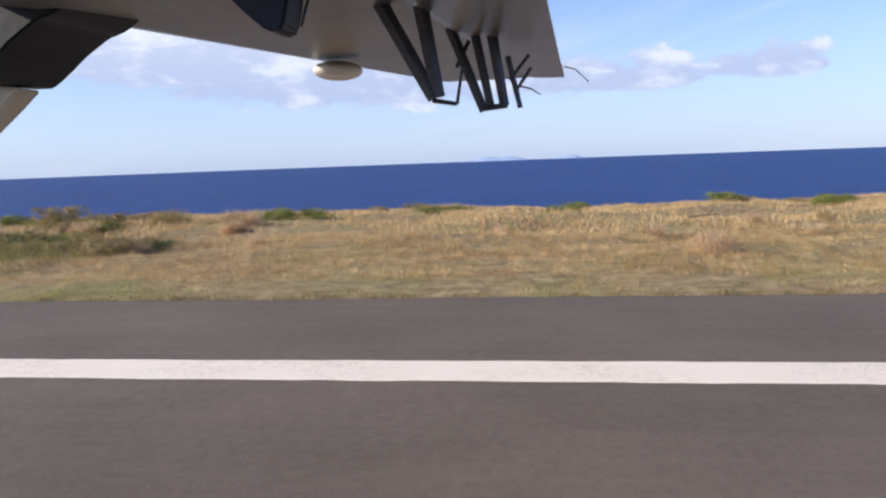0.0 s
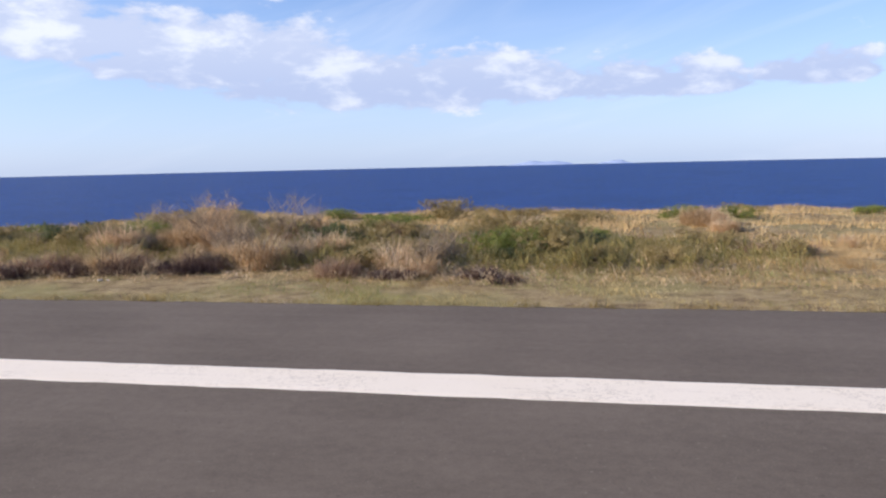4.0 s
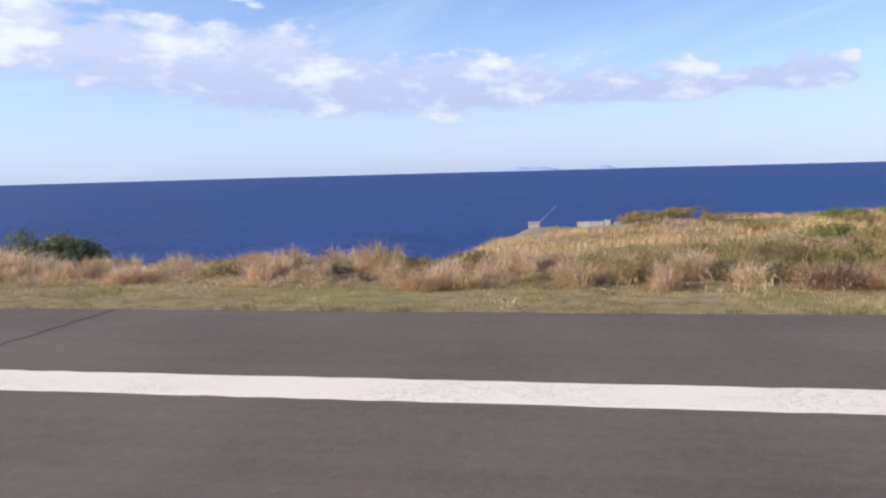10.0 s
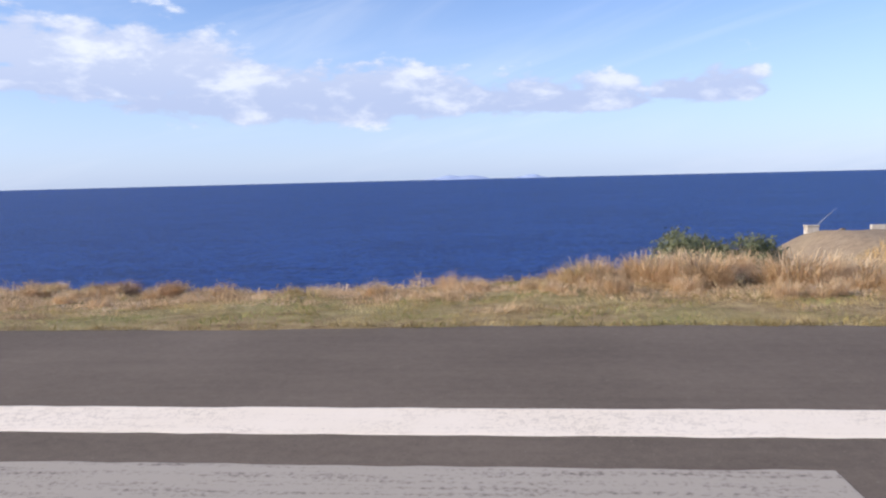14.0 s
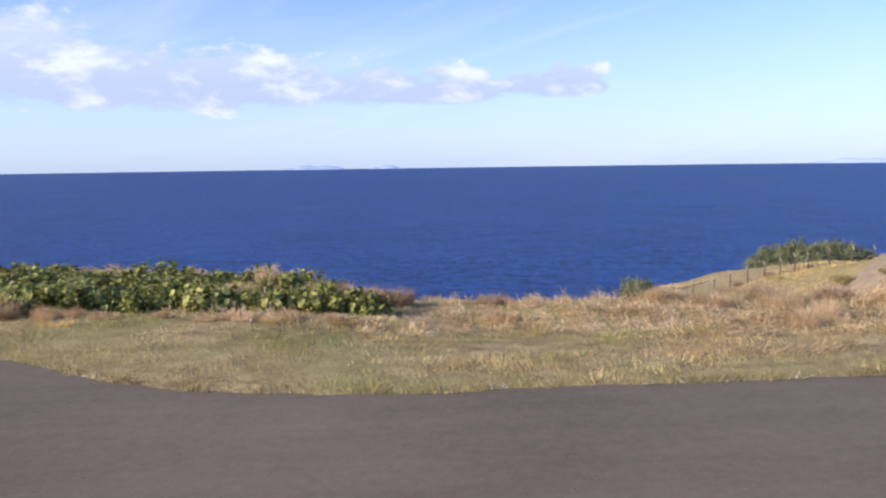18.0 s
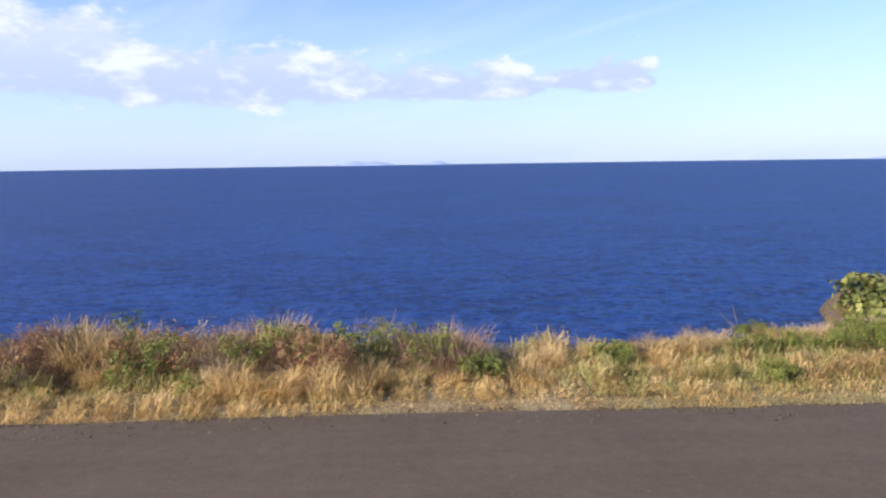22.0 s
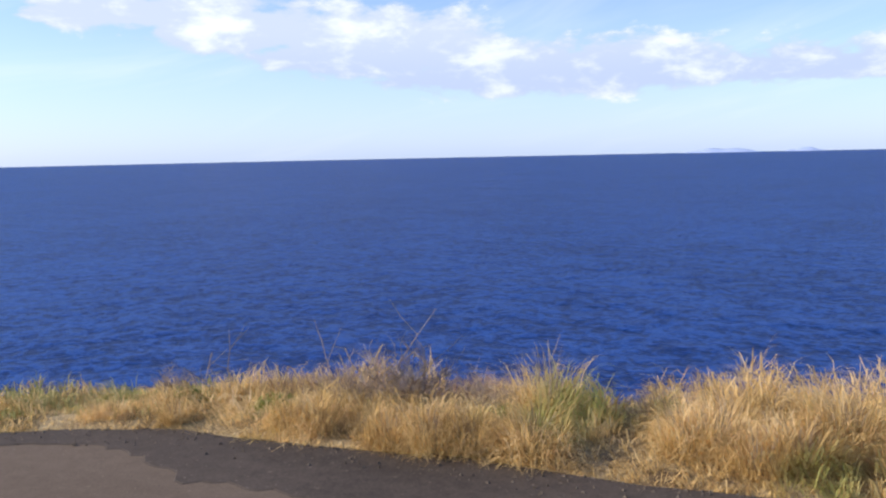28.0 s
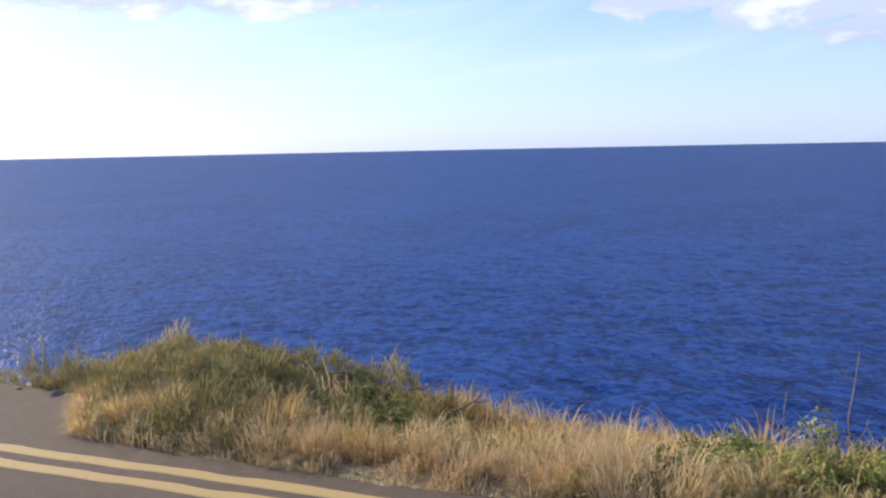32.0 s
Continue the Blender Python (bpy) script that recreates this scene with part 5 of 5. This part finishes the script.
def dead_stalk(x, y, height, lean, turn, seed, mat=TWIG, branches=3, thick=0.007):
    """A bare forked stalk standing out of the grass."""
    rnd = random.Random(seed)
    ob = new("dead_stalk")
    bm = bmesh.new()
    pts = [Vector((lean * (k / 4) ** 1.4 * height + rnd.uniform(-.02, .02), rnd.uniform(-.02, .02), height * k / 4)) for k in range(5)]
    tube(bm, pts, thick, thick * 0.45, 5)
    part("stalk", bm, mat, ob)
    for _ in range(branches):
        bm = bmesh.new()
        p = pts[rnd.randint(1, 3)]
        d = Vector((rnd.uniform(-1, 1), rnd.uniform(-1, 1), rnd.uniform(0.3, 1.0))) * height * 0.38
        tube(bm, [p, p + d * 0.5 + Vector((rnd.uniform(-.03, .03), 0, 0)), p + d], thick * 0.6, thick * 0.3, 4)
        part("branch", bm, mat, ob)
    ob.matrix_basis = pose(x, y, height_at(x, y) - 0.05, 0, 0, turn)
    tagged(ob, "bleached bare forked stalk standing in dry grass", "dead stalk", "dead stalks")


def driftwood(x, y, z, length, turn, tilt, seed):
    ob = new("broken_branch")
    rnd = random.Random(seed)
    bm = bmesh.new()
    tube(bm, [Vector((length * (k / 5 - 0.5), rnd.uniform(-.02, .02), rnd.uniform(-.02, .02))) for k in range(6)], 0.030 * length, 0.016 * length, 6)
    part("limb", bm, BARK, ob)
    bm = bmesh.new()
    tube(bm, [(length * 0.1, 0, 0), (length * 0.22, 0.05 * length, 0.07 * length), (length * 0.36, 0.12 * length, 0.17 * length)], 0.022 * length, 0.010 * length, 5)
    part("fork", bm, BARK, ob)
    ob.matrix_basis = pose(x, y, z, 0, -tilt, turn)
    tagged(ob, "dark broken branch lying in the cliff-edge grass", "branch")


def rock(x, y, size, seed, pale=False):
    bm = bmesh.new()
    bmesh.ops.create_icosphere(bm, subdivisions=3, radius=1)
    roughen(bm, 0.35, 0.9, seed)
    bmesh.ops.scale(bm, vec=(size, size * 0.8, size * 0.5), verts=bm.verts[:])
    ob = part("rock", bm, CONCRETE if pale else ROCK)
    ob.matrix_basis = pose(x, y, height_at(x, y) + size * 0.12, 0, 0, seed * 37)
    tagged(ob, "pale weathered stone at the pad edge" if pale else "brown weathered rock at the cliff edge", "rock", "loose rocks")


def flower(x, y, height, seed):
    """A yellow flower head on a stalk."""
    rnd = random.Random(seed)
    ob = new("yellow_flower")
    bm = bmesh.new()
    tube(bm, [(0, 0, 0), (0.02, 0.01, height * 0.6), (rnd.uniform(-.04, .04), 0, height)], 0.005, 0.003, 4)
    part("stalk", bm, GREEN, ob)
    bm = bmesh.new()
    for k in range(7):
        a = k * 0.9
        c = Vector((rnd.uniform(-.03, .03), rnd.uniform(-.03, .03), height + rnd.uniform(-.05, .04)))
        r = bmesh.ops.create_icosphere(bm, subdivisions=1, radius=0.018, matrix=Matrix.Translation(c))
    part("blossom", bm, PETAL, ob, "bright yellow blossom")
    ob.matrix_basis = pose(x, y, height_at(x, y), 0, 0, seed * 50)
    tagged(ob, "yellow wildflower among green weeds", "flower", "yellow wildflowers")


def cliff_tree(x, y, top, width, seed):
    """A broad low tree rooted below the cliff edge: tapered trunk, limbs and a leafy crown."""
    rnd = random.Random(seed)
    base = height_at(x, y)
    h = top - base
    ob = new("tree")
    bm = bmesh.new()
    tube(bm, [(0, 0, -0.3), (0.05, 0.02, h * 0.2), (-0.04, 0.05, h * 0.42), (0.02, 0, h * 0.6)], 0.16, 0.08, 8)
    part("trunk", bm, BARK, ob)
    for k in range(7):
        a = k * 0.9 + rnd.uniform(-0.2, 0.2)
        r = width * rnd.uniform(0.28, 0.42)
        bm = bmesh.new()
        p = Vector((0, 0, h * rnd.uniform(0.35, 0.55)))
        q = Vector((math.cos(a) * r, math.sin(a) * r, h * rnd.uniform(0.66, 0.85)))
        tube(bm, [p, p.lerp(q, 0.5) + Vector((0, 0, 0.12)), q], 0.06, 0.02, 5)
        part("limb", bm, BARK, ob)
    me = leaf_mesh("crown", width * 0.9, h * 0.62, 24000, 0.048, GREYGREEN, seed, 2.0, 0.25)
    crown = new("crown", me)
    crown.parent = ob
    crown.matrix_basis = pose(0, 0, h * 0.40)
    ob.matrix_basis = pose(x, y, base)
    tagged(ob, "broad grey-green tree rising behind the cliff-edge grass", "tree")


cliff_tree(-62.7, 16.6, 0.95, 3.4, 3)
PETAL = plain_material("yellow_petal", (0.75, 0.55, 0.04), (0.85, 0.68, 0.10), 20.0, 0.6)
survey_block()
low_wall()
fence()
for k, (x, y, h, lean, turn) in enumerate(((-126.3, 11.2, 1.05, 0.55, 20), (-126.9, 11.4, 0.95, -0.25, 60), (-128.0, 10.6, 0.6, -0.2, 200), (-127.9, 10.9, 0.8, 0.1, 90),
                                           (-124.5, 11.3, 0.75, 0.3, 130), (-131.8, 9.6, 0.85, 0.5, 15), (-131.1, 9.8, 0.75, -0.4, 70), (-132.5, 9.0, 0.7, -0.6, 10),
                                           (-130.2, 10.2, 0.35, 0.3, 300), (-133.5, 8.5, 0.7, -0.5, 170), (-136.0, 6.8, 0.75, 0.05, 40), (-135.6, 7.15, 1.15, -0.04, 210),
                                           (-109.7, 12.5, 0.9, 0.2, 10), (-104.4, 12.9, 0.5, 0.15, 80), (-102.8, 12.9, 0.4, -0.2, 200), (-99.0, 14.2, 0.9, -0.3, 20))):
    dead_stalk(x, y, h, lean, turn, 60 + k)
driftwood(5.0, 26.0, height_at(5.0, 26.0) + 0.12, 1.3, 10, 4, 5)
driftwood(-138.46, 4.67, 0.03, 0.4, 32, 16, 3)
driftwood(-137.93, 4.84, -0.04, 0.4, 37, 20, 4)


def rim_grit(x0, x1, count, seed):
    """Crumbs of asphalt, soil and pale stone lying along the pad's rim."""
    r = np.random.default_rng(seed)
    x = r.uniform(x0, x1, count)
    y = edge_of(x) - 0.02 - 0.45 * r.uniform(0, 1, count) ** 2.2
    size = 0.005 + 0.014 * r.uniform(0, 1, count) ** 3
    shape = np.array([[1, 0, 0], [-0.5, 0.9, 0], [-0.5, -0.8, 0], [0.1, 0.1, 0.8]])
    spin = r.uniform(0, 6.283, count)
    c, s_ = np.cos(spin), np.sin(spin)
    p = shape[None] * size[:, None, None] * r.uniform(0.7, 1.4, (count, 4, 1))
    v = np.stack([p[..., 0] * c[:, None] - p[..., 1] * s_[:, None] + x[:, None], p[..., 0] * s_[:, None] + p[..., 1] * c[:, None] + y[:, None], p[..., 2] + 0.007], -1)
    f = (np.arange(count)[:, None, None] * 4 + np.array([[[0, 1, 3], [1, 2, 3], [2, 0, 3], [0, 2, 1]]])).reshape(-1, 3)
    tagged(mesh_object("gravel", v.reshape(-1, 3), f, GRIT, "stuff", False), "loose crumbs of asphalt and stone at the pad rim", "gravel")


rim_grit(-131.0, -98.0, 3600, 5)
rock(-140.42, 1.48, 0.13, 3)
rock(-140.87, 1.18, 0.09, 5)
rock(-52.0, 48.4, 0.3, 6)
rock(-28.2, 8.8, 0.07, 8, True)
rock(-28.05, 8.85, 0.05, 9, True)
rock(-48.4, 45.6, 0.25, 7)
for k, (x, y, h) in enumerate(((-133.3, 7.0, 0.36), (-132.9, 7.2, 0.33), (-133.1, 7.4, 0.38), (-132.5, 7.35, 0.30), (-133.5, 7.15, 0.32), (-132.8, 7.5, 0.36), (-132.2, 7.75, 0.32))):
    flower(x, y, h, k)
# the dark thicket behind the fence
for k in range(8):
    grow("thicket", -31.8 + k * 1.95, 106.5 + 1.5 * math.sin(k * 2.1), 1.5 + 0.12 * math.sin(k * 3), 0.4, 1.12 - 0.25 * (k in (0, 7)))
grow("thicket", -62.6, 69.2, 1.2, 0.3, 1.3)
for x, y, s in ((-54.0, 40.0, 1.0), (-55.5, 43.5, 1.2), (-53.4, 45.0, 0.8), (-56.5, 39.0, 1.1), (-57.0, 46.0, 1.0)):
    grow("olive", x, y, s, 0.05, 0.6)
for k in range(9):
    grow("brush", -56.0 + k * 1.5, 72.6 + 0.5 * math.sin(k * 1.9), 0.9 + 0.25 * math.sin(k * 2.7), 0.1, 0.8)
for x, y, s in ((-44.2, 43.6, 0.9), (-43.2, 44.2, 1.1), (-42.4, 43.2, 0.9)):
    grow("olive", x, y, s, 0.05, 0.8)
for x, y, s in ((-47.0, 57.0, 1.0), (-45.8, 56.4, 1.2), (-44.9, 57.5, 0.9), (-52.5, 62.0, 0.8)):
    grow("olive", x, y, s, 0.1, 0.5)


# ---- the aircraft wing that stands over the runway at the start ----
def aircraft_wing():
    """High wing seen from below: x forward is negative, y is outboard."""
    steel = plain_material("wing_underside_paint", (0.075, 0.068, 0.066), (0.19, 0.17, 0.16), 1.2, 0.32, 0.2, 0.05)
    # near-black: flap fairing, and the shade painted on the upper strut
    dark = plain_material("fairing_and_strut_shade", (0.006, 0.008, 0.015), (0.012, 0.015, 0.024), 2.0, 0.5, 0.0, 0.1)
    cream = plain_material("cream_paint", (0.62, 0.55, 0.42), (0.72, 0.66, 0.54), 2.0, 0.4, 0.0, 0.05)
    metal = plain_material("bare_bracket_metal", (0.05, 0.055, 0.07), (0.12, 0.125, 0.15), 5.0, 0.5, 0.3, 0.1)
    lens, nt, b = material("lamp_lens", 0.08, 0.0, 0.6)
    b.inputs["Base Color"].default_value = (0.85, 0.82, 0.72, 1)
    ob = new("aircraft_wing")
    o = Vector((0, -6.93, 0))
    under = lambda d: 2.70 + 0.064 * d
    te = lambda d: -0.05 - 0.004 * d

    def section(d, x0, x1, thick):
        prof = ((0.0, 0.35), (0.04, 0.08), (0.15, 0.0), (0.5, 0.02), (1.0, 0.10), (1.0, 0.14), (0.6, 0.72), (0.3, 1.0), (0.08, 0.8))
        return [o + Vector((x0 + (x1 - x0) * u, d, under(d) + thick * v)) for u, v in prof]

    def skin(name, d0, d1, f0, f1, mat, drop=0.0, steps=8, thick=0.24, label=""):
        bm = bmesh.new()
        rings = []
        for k in range(steps + 1):
            d = d0 + (d1 - d0) * k / steps
            rings.append([bm.verts.new(p + Vector((0, 0, -drop * (p.x - f0(d)) / max(0.1, f1(d) - f0(d))))) for p in section(d, f0(d), f1(d), thick)])
        for q, s in zip(rings, rings[1:]):
            for k in range(9):
                bm.faces.new((q[k], q[(k + 1) % 9], s[(k + 1) % 9], s[k]))
        bm.faces.new(rings[0][::-1])
        bm.faces.new(rings[-1])
        return part(name, bm, mat, ob, label)

    skin("wing_panel", 1.4, 9.95, lambda d: -1.49 - 0.020 * d, lambda d: te(d) - 0.39, steel)
    skin("flap", 1.6, 6.4, lambda d: te(d) - 0.43, te, steel, 0.06, 5, 0.10)
    skin("aileron", 6.44, 9.9, lambda d: te(d) - 0.43, te, steel, 0.03, 5, 0.10)
    skin("wing_tip", 9.96, 10.12, lambda d: -1.5, lambda d: te(d) - 0.1, steel, 0.0, 2, 0.18)

    def rod(name, a, b_, r, mat, label=""):
        bm = bmesh.new()
        tube(bm, [o + Vector(a), o + (Vector(a) + Vector(b_)) / 2, o + Vector(b_)], r, r * 0.85, 6)
        part(name, bm, mat, ob, label)

    # flap hinges: big arms meeting at a foot, with thin links behind
    rod("hinge_arm", (-0.586, 2.5, 2.89), (-0.426, 2.5, 2.589), 0.028, metal)
    rod("hinge_arm", (-0.466, 2.5, 2.924), (-0.412, 2.5, 2.592), 0.028, metal)
    rod("link_rod", (-0.43, 2.5, 2.582), (-0.354, 2.5, 2.568), 0.008, metal)
    rod("link_rod", (-0.354, 2.5, 2.568), (-0.334, 2.5, 2.678), 0.006, metal)
    rod("hinge_arm", (-0.5, 3.4, 2.942), (-0.367, 3.4, 2.593), 0.025, metal)
    rod("hinge_arm", (-0.405, 3.4, 2.959), (-0.34, 3.4, 2.617), 0.022, metal)
    rod("link_rod", (-0.366, 3.4, 2.605), (-0.269, 3.4, 2.612), 0.013, metal)
    rod("hinge_arm", (-0.326, 3.4, 2.908), (-0.281, 3.4, 2.61), 0.026, metal)
    rod("link_rod", (-0.309, 4.0, 2.885), (-0.253, 4.0, 2.635), 0.016, metal)
    rod("link_rod", (-0.205, 4.0, 2.887), (-0.301, 4.0, 2.771), 0.009, metal)
    rod("link_rod", (-0.196, 4.0, 2.825), (-0.27, 4.0, 2.72), 0.009, metal)
    rod("link_rod", (-0.421, 3.4, 2.886), (-0.478, 3.4, 2.778), 0.01, metal)
    for wick in (((-0.09, 9.6, 3.41), (0.04, 9.6, 3.37), (0.19, 9.6, 3.22)), ((-0.48, 7.4, 3.03), (-0.37, 7.4, 3.0), (-0.28, 7.4, 2.94))):
        bm = bmesh.new()
        tube(bm, [o + Vector(p) for p in wick], 0.010, 0.005, 5)
        part("static_wick", bm, metal, ob, "thin dark trailing wire")
    bm = bmesh.new()
    bmesh.ops.create_uvsphere(bm, u_segments=32, v_segments=16, radius=1, matrix=Matrix.Translation(o + Vector((-1.34, 4.6, 2.93)))
                              @ Matrix.Diagonal((0.14, 0.20, 0.055, 1)))
    for f in bm.faces:
        f.smooth = True
    part("landing_light", bm, lens, ob, "pale oval landing light lens")

    def slab(name, outline, d0, d1, mat, label):
        bm = bmesh.new()
        a = [bm.verts.new(o + Vector((x, d0, z))) for x, z in outline]
        c = [bm.verts.new(o + Vector((x, d1, z))) for x, z in outline]
        n = len(outline)
        bm.faces.new(a[::-1])
        bm.faces.new(c)
        for k in range(n):
            bm.faces.new((a[k], a[(k + 1) % n], c[(k + 1) % n], c[k]))
        bmesh.ops.recalc_face_normals(bm, faces=bm.faces[:])
        bmesh.ops.bevel(bm, geom=bm.edges[:], offset=0.006, segments=2, affect="EDGES")
        part(name, bm, mat, ob, label)

    # upper strut as a black slab: its shade is painted in, the lit end is cream
    slab("shaded_strut", ((-1.12, 3.0), (-1.25, 2.87), (-1.3, 2.83), (-1.34, 2.81), (-1.38, 2.8), (-1.46, 2.75), (-1.51, 2.71), (-1.55, 2.68), (-1.58, 2.66), (-1.61, 2.66), (-1.64, 2.66), (-1.89, 2.69), (-1.92, 3.05)), 1.95, 2.3, dark, "upper strut with its shade put into black paint")
    slab("strut", ((-1.59, 2.65), (-1.66, 2.59), (-1.75, 2.52), (-1.88, 2.41), (-2.02, 2.43), (-1.85, 2.67), (-1.73, 2.67)), 2.15, 2.25, cream, "cream painted strut")
    slab("flap_fairing", ((-0.721, 2.809), (-0.693, 2.743), (-0.656, 2.707), (-0.62, 2.676), (-0.592, 2.671), (-0.581, 2.683), (-0.567, 2.739), (-0.561, 2.798)), 1.6, 1.7, dark, "black pointed flap fairing")
    rod("link_rod", (-0.556, 1.7, 2.756), (-0.576, 1.7, 2.695), 0.004, metal)
    tagged(ob, "dark grey aircraft wing underside with hinge arms and strut", "aircraft wing")


aircraft_wing()

# forms that found no place
for kind, (forms, label, cat) in KINDS.items():
    for k, ob in enumerate(forms):
        if (kind, k) not in used:
            for kid in list(ob.children):
                bpy.data.objects.remove(kid)
            bpy.data.objects.remove(ob)
